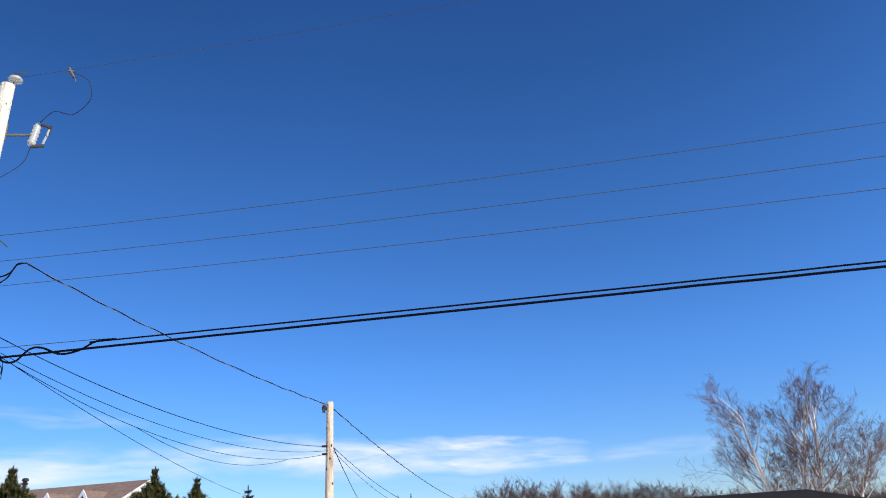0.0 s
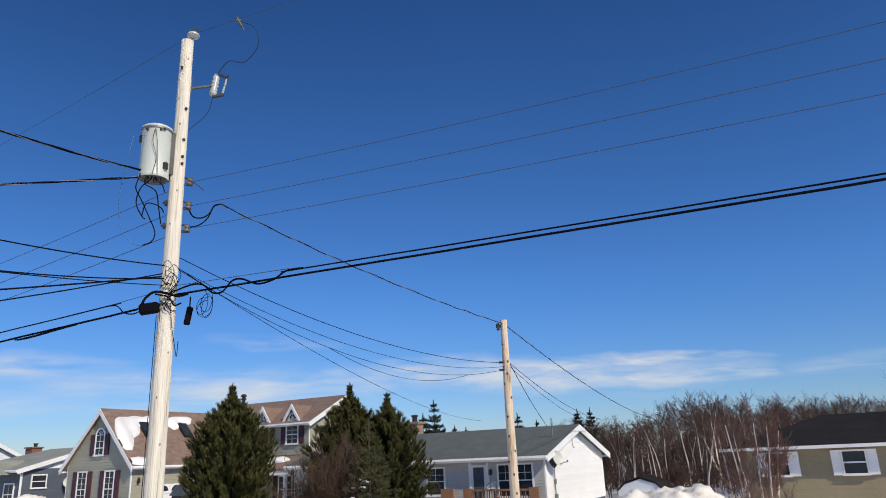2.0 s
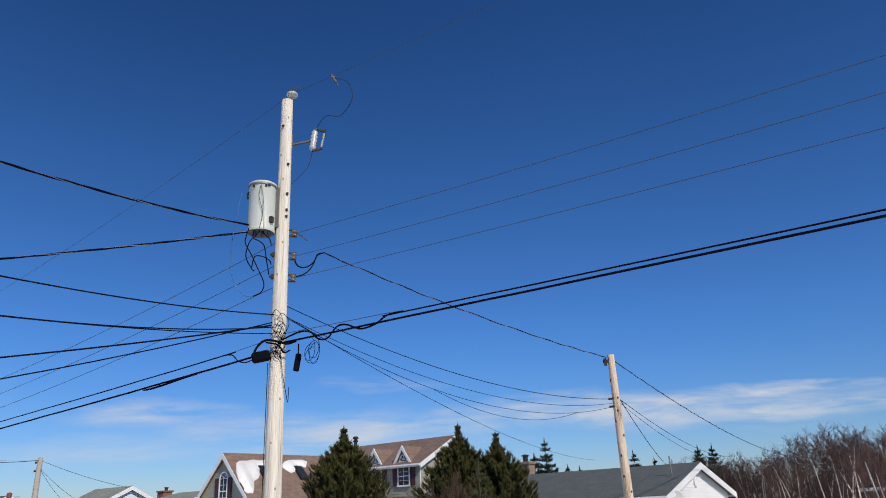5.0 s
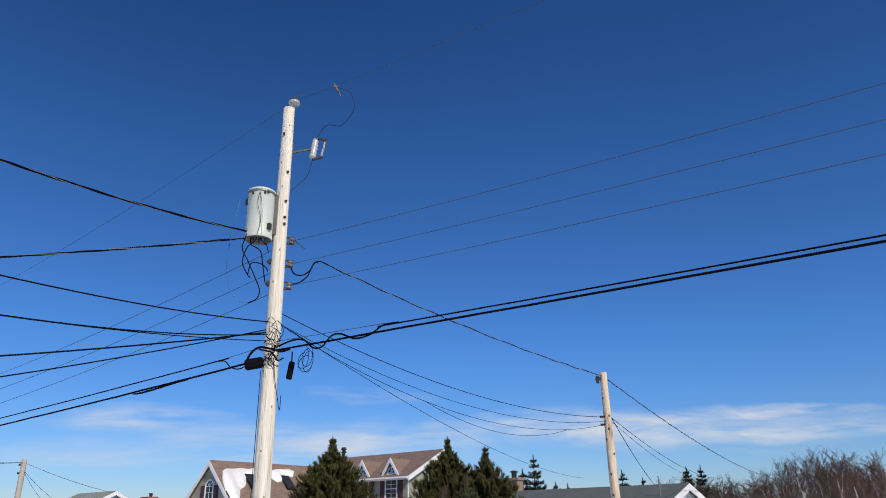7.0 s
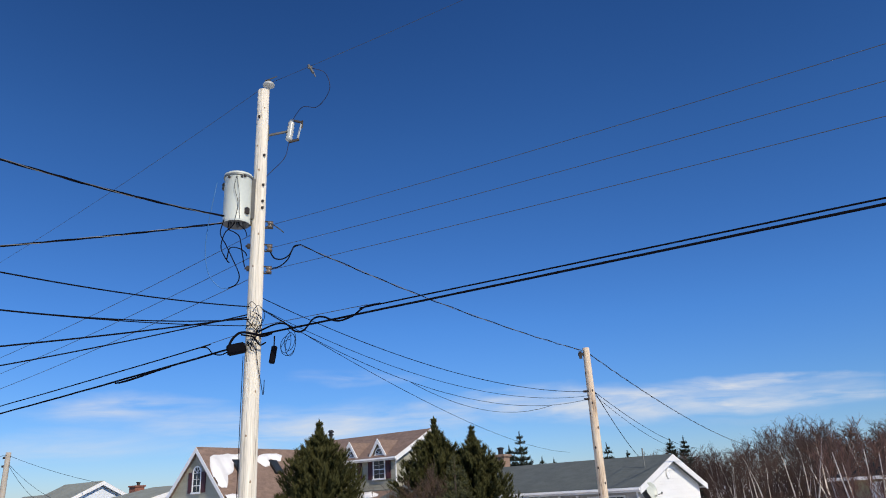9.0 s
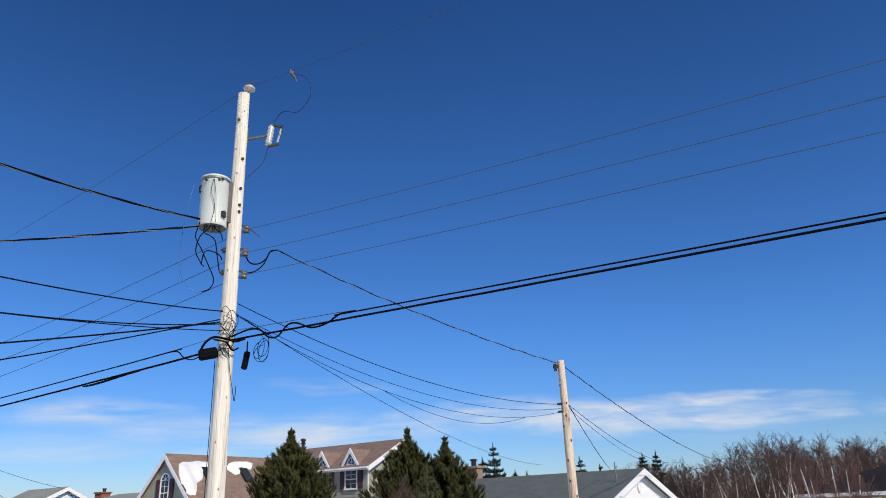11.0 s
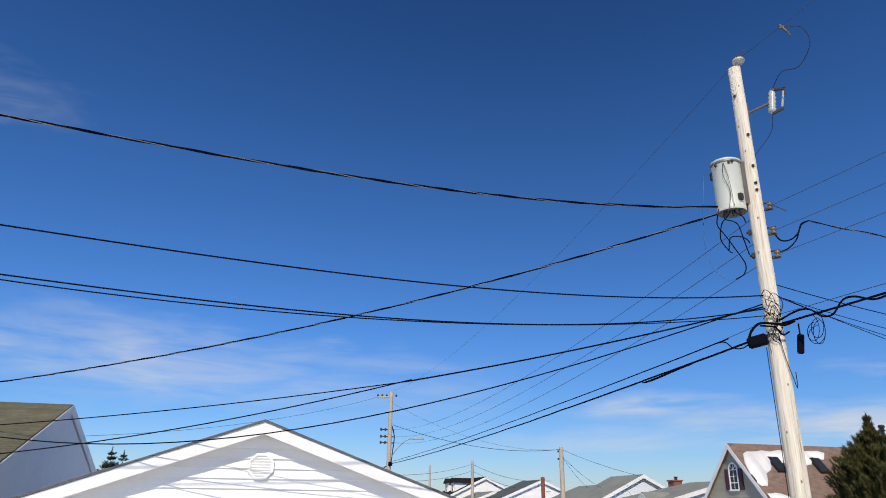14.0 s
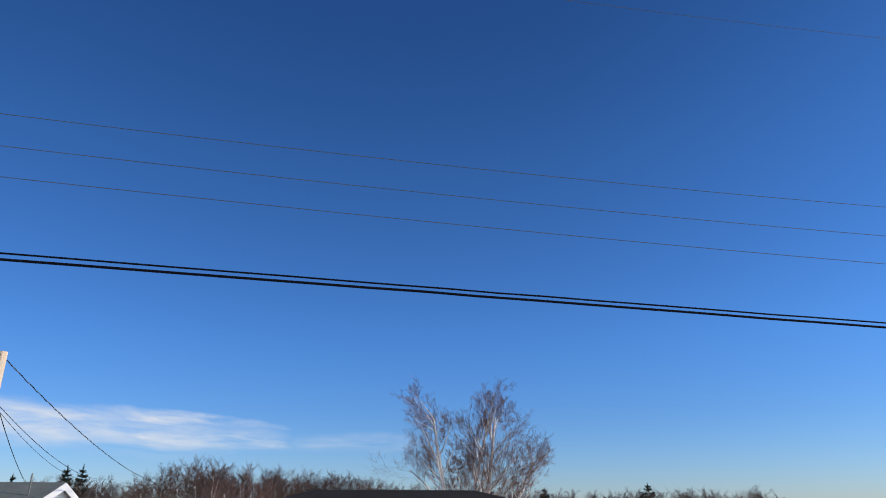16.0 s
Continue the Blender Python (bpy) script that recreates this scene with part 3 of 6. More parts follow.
clapboards(H3, front + 0.012, 4.72, 13.38, 0.2, 0.78, lambda z: 0, WHITE_BOARD, 0.118)
door = part("door", boxes((2.7, 3.45, front, front + 0.07, 0.75, 2.55)), WHITE_TRIM, H3, "white storm door with tall glass")
part("door_frame", boxes((2.6, 2.7, front, front + 0.09, 0.75, 2.64)), WHITE_TRIM, door)
part("door_frame", boxes((3.45, 3.55, front, front + 0.09, 0.75, 2.64)), WHITE_TRIM, door)
part("pane", boxes((2.82, 3.33, front + 0.07, front + 0.08, 1.05, 2.45)), PANE_SKY, door)
part("notice_board", boxes((2.3, 2.52, front + 0.03, front + 0.06, 1.55, 1.85)), WHITE_TRIM, H3, "small white mail box on the wall")
part("wall_lamp", lathe([(0.03, 0), (0.07, 0.02), (0.08, 0.2), (0.02, 0.28)], 8, Matrix.Translation((2.48, front + 0.1, 2.1))), BLACK, H3, "black porch lantern")
for along, w in ((-2.9, 0.55), (0.6, 0.55)):
    window(H3, on("gable", -0.01, 4.1, along, 0.12), w, 0.42, 1, 1, sash=False)
part("gable_vent", lathe([(0.22, 0), (0.22, 0.03), (0.17, 0.035), (0.16, 0.02)], 8, Matrix.Translation((-0.04, 0.25, 3.35)) @ Matrix.Rotation(radians(-90), 4, "Y")), WHITE_TRIM, H3, "small octagonal gable vent")
part("antenna_mast", tubes(([(0.35, 1.95, 3.4), (0.35, 1.95, 4.45)], 0.03, 6)), GALV, H3, "thin grey mast on the roof")
part("meter_conduit", tubes(([(-0.07, 3.2, 0.8), (-0.07, 3.2, 2.75)], 0.025, 6), ([(-0.09, 3.2, 1.0), (-0.09, 3.2, 1.25)], 0.08, 8), ([(-0.09, 3.2, 1.65), (-0.09, 3.2, 1.85)], 0.06, 8)), GALV, H3, "grey meter box and conduit")
DISH = [(0.02, 0), (0.2, 0.03), (0.31, 0.1), (0.33, 0.1), (0.2, 0.01), (0.02, -0.02)]
dish = part("satellite_dish", lathe(DISH, 20, Matrix.Translation((-0.35, 3.6, 2.68)) @ Vector((-0.93, 0.30, 0.25)).to_track_quat("Z", "Y").to_matrix().to_4x4()), CAN, H3, "grey satellite dish on the gable corner")
part("dish_arm", tubes(([(-0.05, 3.4, 2.45), (-0.32, 3.55, 2.42), (-0.8, 3.55, 2.55)], 0.016, 5)), GALV, dish)
part("dish_horn", tubes(([(-0.8, 3.55, 2.52), (-0.83, 3.55, 2.62)], 0.035, 6)), GALV, dish)
part("second_dish", lathe(DISH, 20, Matrix.Translation((-0.14, 3.7, 2.62)) @ Vector((-1, 0.15, 0.15)).to_track_quat("Z", "Y").to_matrix().to_4x4()), CONCRETE, H3, "dark satellite dish seen edge on")
chim = part("chimney", boxes((8.8, 9.5, -0.9, -0.3, 3.5, 4.75), (8.72, 9.58, -0.98, -0.22, 4.75, 4.87)), STONE, H3, "buff brick chimney")
part("chimney_cap", lathe([(0.14, 4.87), (0.14, 5.15), (0.2, 5.15), (0.2, 5.22), (0.03, 5.26)], 10, Matrix.Translation((9.15, -0.6, 0))), BLACK, chim)

# its deck
deck = thing("deck", rz(0.73, 34.8, 0, AXIS), "cedar front deck with railing and posts", "deck", "village houses")
part("deck_floor", boxes((-0.1, 4.6, 4.12, 5.15, 0.55, 0.68)), CEDAR, deck)
part("deck_skirt", boxes((-0.1, 4.6, 5.10, 5.16, 0.1, 0.55)), CEDAR, deck)
for px, wide in ((-0.05, 0.42), (2.95, 0.42), (3.85, 0.62)):
    part("panel_post", boxes((px, px + wide, 5.02, 5.12, 0.5, 1.62)), CEDAR, deck)
for z0, z1 in ((1.5, 1.57), (0.76, 0.81)):
    part("handrail", boxes((0.3, 3.0, 5.03, 5.11, z0, z1)), CEDAR, deck)
for k in range(24):
    part("baluster", boxes((0.42 + k * 0.108, 0.455 + k * 0.108, 5.05, 5.08, 0.81, 1.5)), CEDAR if k % 2 else BLACK, deck)
part("arch_rail", tubes((smooth_path([(2.3, 5.2, 0.3), (2.3, 5.2, 1.5), (2.0, 5.2, 1.85), (1.75, 5.2, 1.7)], 6), 0.025, 6)), GALV, deck, "grey bent pipe rail")
wreath = thing("red_ornament", Matrix.Translation((0, 0, 0)) @ rz(0.73, 34.8, 0, AXIS), "small red bow hung on the deck rail", "ornament")
part("bow", lathe([(0.05, 0.0), (0.16, 0.08), (0.2, 0.2), (0.13, 0.32), (0.16, 0.42), (0.05, 0.5)], 9, Matrix.Translation((1.72, 5.2, 1.0)) @ Matrix.Scale(0.55, 4)), RED_PAINT, wreath)

# grey-green house: steep garage wing and the two-storey part
WING = gable_house("house_wing", "steep grey-green garage wing with arched window and maroon shutters", -23.6, 34.6, 70, 8.6, 2.55, 3.35, 6.0, GREEN_CLAP, BROWN_ROOF, over=0.3, rake=0.25, foundation=0.2)
for al in (-0.98, 1.2):
    window(WING, on("gable", -0.02, 0, al, 1.25), 0.66, 1.68, 2, 6, shutter=MAROON)
window(WING, on("gable", -0.02, 0, 0.04, 3.8), 0.62, 0.98, 2, 3, arch=True, shutter=MAROON)


clapboards(WING, "gable", -2.5, 2.5, 0.3, 5.85, lambda z: max(0, (z - 3.35) * 2.55 / 2.65), GREEN_BOARD, 0.155,
           [(-1.4, -0.55, 1.15, 3.0), (0.78, 1.62, 1.15, 3.0), (-0.38, 0.46, 3.7, 5.15)])
for al in (2.0, 5.2):
    g = part("garage_door", boxes(*[(al - 1.25, al + 1.25, -2.6, -2.55, 0.22 + k * 0.5, 0.70 + k * 0.5) for k in range(4)]), WHITE_TRIM, WING, "white panelled overhead garage door")
    for s in (-0.8, 0, 0.8):
        bm = bmesh.new()
        bm.faces.new([bm.verts.new((al + s + math.cos(t * math.pi / 8) * 0.3, -2.61, 1.85 + math.sin(t * math.pi / 8) * 0.28)) for t in range(9)])
        part("fan_light", bm, PANE, g)
part("wall_lamp", lathe([(0.03, 0), (0.07, 0.02), (0.08, 0.2), (0.02, 0.3)], 8, Matrix.Translation((0.4, -2.65, 2.3))), BLACK, WING, "black garage lantern")
for al in (1.82, 4.42):
    m = Matrix.Translation((al, -1.06, 4.94)) @ Matrix.Rotation(radians(46), 4, "X")
    sk = part("skylight", boxes((-0.3, 0.3, -0.52, 0.52, 0.05, 0.2), m=m), BLACK, WING, "dark framed roof skylight")
    part("pane", boxes((-0.23, 0.23, -0.44, 0.44, 0.2, 0.21), m=m), PANE, sk)


def roof_snow(parent, rows, m, seed):
    """A patch of snow with a wavy edge lying on a roof: rows are (x, low, high) up the slope."""
    bm = bmesh.new()
    up, lo = [], []
    xs = [rows[0][0] + (rows[-1][0] - rows[0][0]) * k / 40 for k in range(41)]
    for x in xs:
        a = np.interp(x, [r[0] for r in rows], [r[1] for r in rows]) + 0.12 * noise.noise(Vector((x * 2.2, seed, 0)))
        b = np.interp(x, [r[0] for r in rows], [r[2] for r in rows]) + 0.10 * noise.noise(Vector((x * 1.7, seed, 5)))
        b = max(b, a + 0.02)
        lo.append([bm.verts.new(m @ Vector((x, a, 0.0))), bm.verts.new(m @ Vector((x, a + 0.05, 0.09)))])
        up.append([bm.verts.new(m @ Vector((x, b - 0.03, 0.08))), bm.verts.new(m @ Vector((x, b, 0.0)))])
    for i in range(40):
        q, w2 = lo[i] + up[i], lo[i + 1] + up[i + 1]
        for k in range(3):
            bm.faces.new((q[k], q[k + 1], w2[k + 1], w2[k]))
    bmesh.ops.recalc_face_normals(bm, faces=bm.faces)
    return tagged(part("roof_snow", bm, SNOW, smooth=True), "melting patch of snow lying on a brown roof", "snow", "roof snow patches")


def slope_frame(house, hw, eave, ridge, side=-1):
    """Frame on a roof slope: x along the ridge, y up the slope from the eave, z out."""
    a = math.atan2(ridge - eave, hw)
    return house.matrix_world @ Matrix.Translation((0, side * hw, eave + 0.16)) @ (Matrix.Rotation(a, 4, "X") if side < 0 else Matrix.Rotation(math.pi, 4, "Z") @ Matrix.Rotation(a, 4, "X"))


ws = slope_frame(WING, 2.55, 3.35, 6.0)
roof_snow(WING, [(-0.24, 0.75, 1.3), (-0.1, 0.5, 2.1), (0.25, 0.52, 2.85), (0.5, 1.0, 3.0), (0.7, 1.45, 3.0), (1.25, 1.75, 3.05), (1.5, 2.3, 3.1), (2.2, 2.3, 3.12), (2.75, 2.45, 3.15), (2.95, 2.8, 2.9)], ws, 1.5)
roof_snow(WING, [(3.3, 2.5, 2.75), (3.7, 2.1, 3.05), (4.05, 2.2, 3.1), (4.3, 2.72, 3.1), (4.8, 2.68, 3.15), (5.1, 2.6, 3.2), (5.4, 2.9, 3.1)], ws, 3.5)
roof_snow(WING, [(-0.2, -0.35, 0.05), (0.3, -0.4, 0.12), (1.0, -0.4, -0.1), (1.6, -0.4, -0.3)], ws, 6.5)

MAIN = gable_house("house", "two-storey grey-green house with brown roof, dormers and maroon shutters", -12.6, 41.2, AXIS, 9.2, 3.0, 5.2, 6.65, GREEN_CLAP, BROWN_ROOF, over=0.3, rake=0.3, foundation=0.3)
for al in (1.16, 3.3):
    window(MAIN, on("front", 0, 3.03, al, 4.06), 0.78, 0.95, 2, 4, shutter=MAROON)
for al in (1.6, 4.4):
    window(MAIN, on("front", 0, 3.0, al, 0.95), 0.9, 1.35, 2, 4, shutter=MAROON)
for al in (1.2, 3.38):
    m = Matrix.Translation((al, 0, 0))
    d = part("dormer", prisms(([(-0.58, 5.24), (0.58, 5.24), (0, 6.08)], 1.2, 2.95), m=m @ Matrix.Rotation(radians(90), 4, "Z") @ Matrix.Scale(1, 4)), GREEN_CLAP, MAIN, "small gabled dormer with arched light")
    for s in (-1, 1):
        part("dormer_roof", prisms(([(0, 6.09), (s * 0.70, 5.10), (s * 0.70, 5.19), (0, 6.19)], 0.7, 3.1), m=m @ Matrix.Rotation(radians(90), 4, "Z")), BROWN_ROOF, d)
        part("dormer_trim", prisms(([(0, 5.96), (s * 0.60, 5.12), (s * 0.75, 5.12), (0, 6.22)], 3.1, 3.16), m=m @ Matrix.Rotation(radians(90), 4, "Z")), WHITE_TRIM, d)
    window(MAIN, on("front", 0, 2.96, al, 5.36), 0.50, 0.06, 1, 1, arch=True, sash=False, frame_w=0.05)
part("porch_roof", prisms(([(2.95, 3.27), (4.9, 2.62), (4.9, 2.75), (2.95, 3.4)], -0.3, 8.4)), BROWN_ROOF, MAIN, "brown shingled porch roof")
part("porch_end", prisms(([(3.02, 2.64), (4.72, 2.64), (3.02, 3.22)], -0.26, -0.2)), GREEN_BOARD, MAIN, "grey-green boarded porch gable end")
part("porch_beam", boxes((-0.2, 8.3, 4.7, 4.86, 2.4, 2.62)), WHITE_TRIM, MAIN)
part("porch_gable", prisms(([(3.0, 3.2), (4.9, 2.6), (4.9, 2.75), (3.0, 3.46)], -0.36, -0.3)), WHITE_TRIM, MAIN)
for px in (0.0, 2.7, 5.4):
    part("porch_post", boxes((px, px + 0.16, 4.7, 4.86, 0.3, 2.45)), WHITE_TRIM, MAIN)
    part("porch_rail", boxes(*[(px + 0.3 + k * 0.16, px + 0.33 + k * 0.16, 4.76, 4.79, 0.4, 1.15) for k in range(14)], (px, px + 2.7, 4.73, 4.82, 1.15, 1.22)), WHITE_TRIM, MAIN)
clapboards(MAIN, 3.0, 0.0, 9.0, 3.45, 5.1, lambda z: 0, GREEN_BOARD, 0.155, [(0.5, 1.82, 3.95, 5.08), (2.64, 3.96, 3.95, 5.08)])
flue = part("chimney_flue", lathe([(0.11, 6.3), (0.11, 7.15), (0.17, 7.15), (0.19, 7.22), (0.12, 7.26), (0.12, 7.34), (0.21, 7.36), (0.14, 7.5), (0.02, 7.52)], 10, Matrix.Translation((8.3, -0.35, 0))), BLACK, MAIN, "black metal stove flue")
part("flue_saddle", boxes((7.6, 8.9, -0.7, 0.15, 6.3, 6.72)), WHITE_TRIM, MAIN)
ms = MAIN.matrix_world @ Matrix.Translation((0, 4.9, 2.76)) @ Matrix.Rotation(math.pi, 4, "Z") @ Matrix.Rotation(math.atan2(0.65, 1.95), 4, "X")
roof_snow(MAIN, [(-2.5, 0.9, 1.1), (-2.1, 0.75, 1.7), (-1.6, 0.8, 1.75), (-1.0, 0.95, 1.5), (-0.6, 1.1, 1.25)], ms, 2.2)

# slate-blue house
NAVY = gable_house("house", "low slate-blue house with grey-green roof and white gable", -30.2, 43.2, AXIS, 5.0, 4.3, 3.3, 4.45, NAVY_CLAP, GREEN_ROOF, over=0.45, gable_wall=WHITE_TRIM, foundation=0.2, hip=3.6, far=2.8)
window(NAVY, on("gable", -0.02, 0, 3.24, 2.22), 0.85, 0.68, 1, 2)
for al, w in ((1.1, 0.9), (3.5, 1.2)):
    window(NAVY, on("front", 0, 4.3, al, 1.3), w, 1.15, 2, 2)
part("porch_gable_roof", prisms(([(-1.5, 3.0), (1.5, 3.0), (0, 3.85)], 3.2, 5.2), m=Matrix.Translation((1.9, 0, 0)) @ Matrix.Rotation(radians(90), 4, "Z")), GREEN_ROOF, NAVY)
part("porch_gable_face", prisms(([(-1.35, 3.02), (1.35, 3.02), (0, 3.78)], 5.2, 5.24), m=Matrix.Translation((1.9, 0, 0)) @ Matrix.Rotation(radians(90), 4, "Z")), CAN, NAVY)
part("downspout", tubes(([(-0.08, 4.5, 3.1), (-0.02, 4.36, 2.9), (-0.02, 4.36, 0.5)], 0.04, 6)), WHITE_TRIM, NAVY)
clapboards(NAVY, "gable", -4.2, 4.2, 0.3, 3.2, lambda z: 0, NAVY_BOARD, 0.2, [(2.8, 3.68, 2.2, 2.92)])
c = part("chimney", boxes((5.8, 6.6, -0.4, 0.3, 3.4, 4.72), (5.73, 6.67, -0.47, 0.37, 4.72, 4.82)), BRICK, NAVY, "red brick chimney")
part("chimney_pot", lathe([(0.12, 4.82), (0.12, 5.0), (0.16, 5.0), (0.16, 5.06)], 8, Matrix.Translation((6.05, -0.05, 0))), RUST, c)

nd = part("satellite_dish", lathe(DISH, 18, Matrix.Translation((-0.4, 1.5, 2.42)) @ Vector((-0.6, 0.75, 0.3)).to_track_quat("Z", "Y").to_matrix().to_4x4()), CAN, NAVY, "pale grey satellite dish")
part("dish_arm", tubes(([(0.0, 1.5, 2.1), (-0.4, 1.5, 2.2), (-0.75, 1.85, 2.3)], 0.025, 5)), GALV, nd)

# pale blue-white house farther along the street, with a carport
W2 = gable_house("house", "pale blue-white gabled house with grey-green roof and carport", -39.6, 45.9, AXIS, 5.0, 3.8, 3.35, 5.2, PALE_BLUE_CLAP, GREEN_ROOF, over=0.5, foundation=0.5)
part("side_wing", prisms(([(-3.3, 0.9), (3.6, 0.9), (3.6, 3.3), (0.2, 4.55), (-3.3, 3.3)], 5.0, 11.0)), PALE_BLUE_CLAP, W2)
for s in (-1, 1):
    part("side_roof", prisms(([(0.2, 4.57), (0.2 + s * 3.8, 3.15), (0.2 + s * 3.8, 3.29), (0.2, 4.71)], 4.9, 11.4)), GREEN_ROOF, W2)
for k in range(3):
    window(W2, on("front", 0, 3.6, 8.0 + k * 0.62, 1.7), 0.5, 1.2, 1, 2)
window(W2, on("gable", 0, 0, 0.6, 3.0), 0.6, 0.7, 1, 2)
part("carport_post", boxes((0.1, 0.22, 3.85, 3.97, 0, 3.2)), WHITE_TRIM, W2)
# dark slab on the wall paints the shaded inside of the carport
part("carport_back", boxes((0.4, 3.8, 3.78, 3.86, 0.3, 3.0)), CONCRETE, W2, "dark panel standing for the shade inside the carport")

# white houses far along the street
W4 = gable_house("house", "far white gabled house with dark roof", *polar(48.3, 76)[:2], AXIS, 5.5, 4.4, 3.5, 5.3, WHITE_VINYL, DARK_ROOF, over=0.4, foundation=0.3)
part("porch", boxes((2.2, 5.4, 4.4, 5.9, 3.0, 3.2), (2.2, 5.4, 4.4, 5.8, 0.2, 0.9), (2.3, 2.45, 5.6, 5.75, 0.9, 3.0), (5.2, 5.35, 5.6, 5.75, 0.9, 3.0)), WHITE_TRIM, W4)
for al in (1.2, 3.9):
    window(W4, on("front", 0, 4.4, al, 1.6), 0.9, 1.2, 1, 2)
W3 = gable_house("house", "far white gabled house with black roof and dormers", *polar(52.6, 88)[:2], AXIS, 7, 4.4, 3.9, 6.0, WHITE_VINYL, BLACK_ROOF, over=0.4, foundation=0.3)
for al in (1.5, 4.5):
    d = part("dormer", boxes((al - 0.7, al + 0.7, 1.0, 3.6, 4.2, 5.5)), WHITE_VINYL, W3)
    part("dormer_roof", prisms(([(-1.0, 5.4), (1.0, 5.4), (0, 6.0)], 0.6, 3.8), m=Matrix.Translation((al, 0, 0)) @ Matrix.Rotation(radians(90), 4, "Z")), BLACK_ROOF, d)
    window(W3, on("front", 0, 3.62, al, 4.5), 0.7, 0.7, 1, 2)
W5 = gable_house("house", "far low house with grey-green roof", *polar(52.0, 80)[:2], AXIS, 6, 3.4, 2.9, 4.2, GREEN_CLAP, GREEN_ROOF, over=0.4, foundation=0.2)
window(W5, on("front", 0, 3.4, 2.0, 1.2), 0.9, 0.9, 1, 2)

# brown house with a low hipped roof
BH = thing("house", rz(*polar(-13.1, 25.6)[:2], 0.10, -20.0), "tan-brown house with white trim and low near-black hipped roof", "house", "village houses")
part("wall", boxes((0, 11.5, 0, 8.4, 0.2, 2.6)), TAN_CLAP, BH, "light tan siding")
part("foundation", boxes((0.05, 11.45, 0.05, 8.35, -0.3, 0.2)), CONCRETE, BH)
bm = bmesh.new()
ev = [bm.verts.new(p) for p in ((-0.55, -0.34, 2.71), (12.05, -0.34, 2.71), (12.05, 8.95, 2.71), (-0.55, 8.95, 2.71))]
lw = [bm.verts.new(p) for p in ((-0.55, -0.34, 2.64), (12.05, -0.34, 2.64), (12.05, 8.95, 2.64), (-0.55, 8.95, 2.64))]
ra, rb = bm.verts.new((2.4, 4.2, 3.74)), bm.verts.new((9.0, 4.2, 3.74))
for f in ((ev[0], ev[1], rb, ra), (ev[1], ev[2], rb), (ev[2], ev[3], ra, rb), (ev[3], ev[0], ra), lw[::-1]):
    bm.faces.new(f)
for i in range(4):
    bm.faces.new((lw[i], lw[(i + 1) % 4], ev[(i + 1) % 4], ev[i]))
part("roof", bm, BLACK_ROOF, BH, "near-black hipped roof")
part("eave_board", boxes((-0.6, 12.1, -0.38, -0.34, 2.595, 2.695), (-0.6, -0.55, -0.34, 8.95, 2.595, 2.695)), WHITE_TRIM, BH)
part("soffit", boxes((-0.5, 12.0, -0.35, 8.9, 2.602, 2.63)), WHITE_TRIM, BH)
part("corner_board", boxes((-0.04, 0.1, -0.04, 0.1, 0.2, 1.72)), WHITE_TRIM, BH)
for al in (1.05, 3.18, 7.0, 9.4):
    window(BH, Matrix.Translation((al, -0.025, 1.84)), 0.6, 0.64, 1, 2, frame_w=0.05)
    for s in (-1, 1):
        part("shutter", boxes((al + s * 0.485 - 0.13, al + s * 0.485 + 0.13, -0.07, -0.02, 1.79, 2.53)), WHITE_TRIM, BH, "white shutter")

# olive-roofed building to the side of the garage
LB = gable_house("house", "long building with weathered olive shingle roof and shaded white gable", -24.5, 2.75, 250, 16, 7.2, 2.85, 5.45, SHADE_BOARD, OLIVE_ROOF, over=0.3, rake=0.04, foundation=0.2)
for k in range(52):
    # lapped courses of shingles from eave to ridge
    ya, yb = 7.46 - k * 0.143, 7.46 - (k + 1) * 0.143
    za, zb = (5.45 - y * 2.6 / 7.2 + 0.152 for y in (ya, yb))
    part("shingle_course", prisms(([(ya, za), (ya, za + 0.022), (yb, zb + 0.004), (yb, zb)], -0.04 + 0.01 * (k % 2), 16.03)), OLIVE_ROOF, LB)
part("patch", prisms(([(4.74, 3.885), (4.785, 3.87), (4.785, 3.945), (4.74, 3.96)], 1.6, 2.9)), CAN, LB, "pale strip of missing shingles")
wp = thing("wooden_post", Matrix.Translation(polar(87.77, 17.0)), "square tan wooden post with a chamfered top beside the long building", "post")
part("shaft", boxes((-0.085, 0.085, -0.085, 0.085, -0.3, 3.47), m=Matrix.Rotation(radians(88), 4, "Z"), bevel=0.012), POLE_WARM, wp)
part("cap", boxes((-0.07, 0.07, -0.07, 0.07, 3.47, 3.53), m=Matrix.Rotation(radians(88), 4, "Z"), bevel=0.02), POLE_WARM, wp)


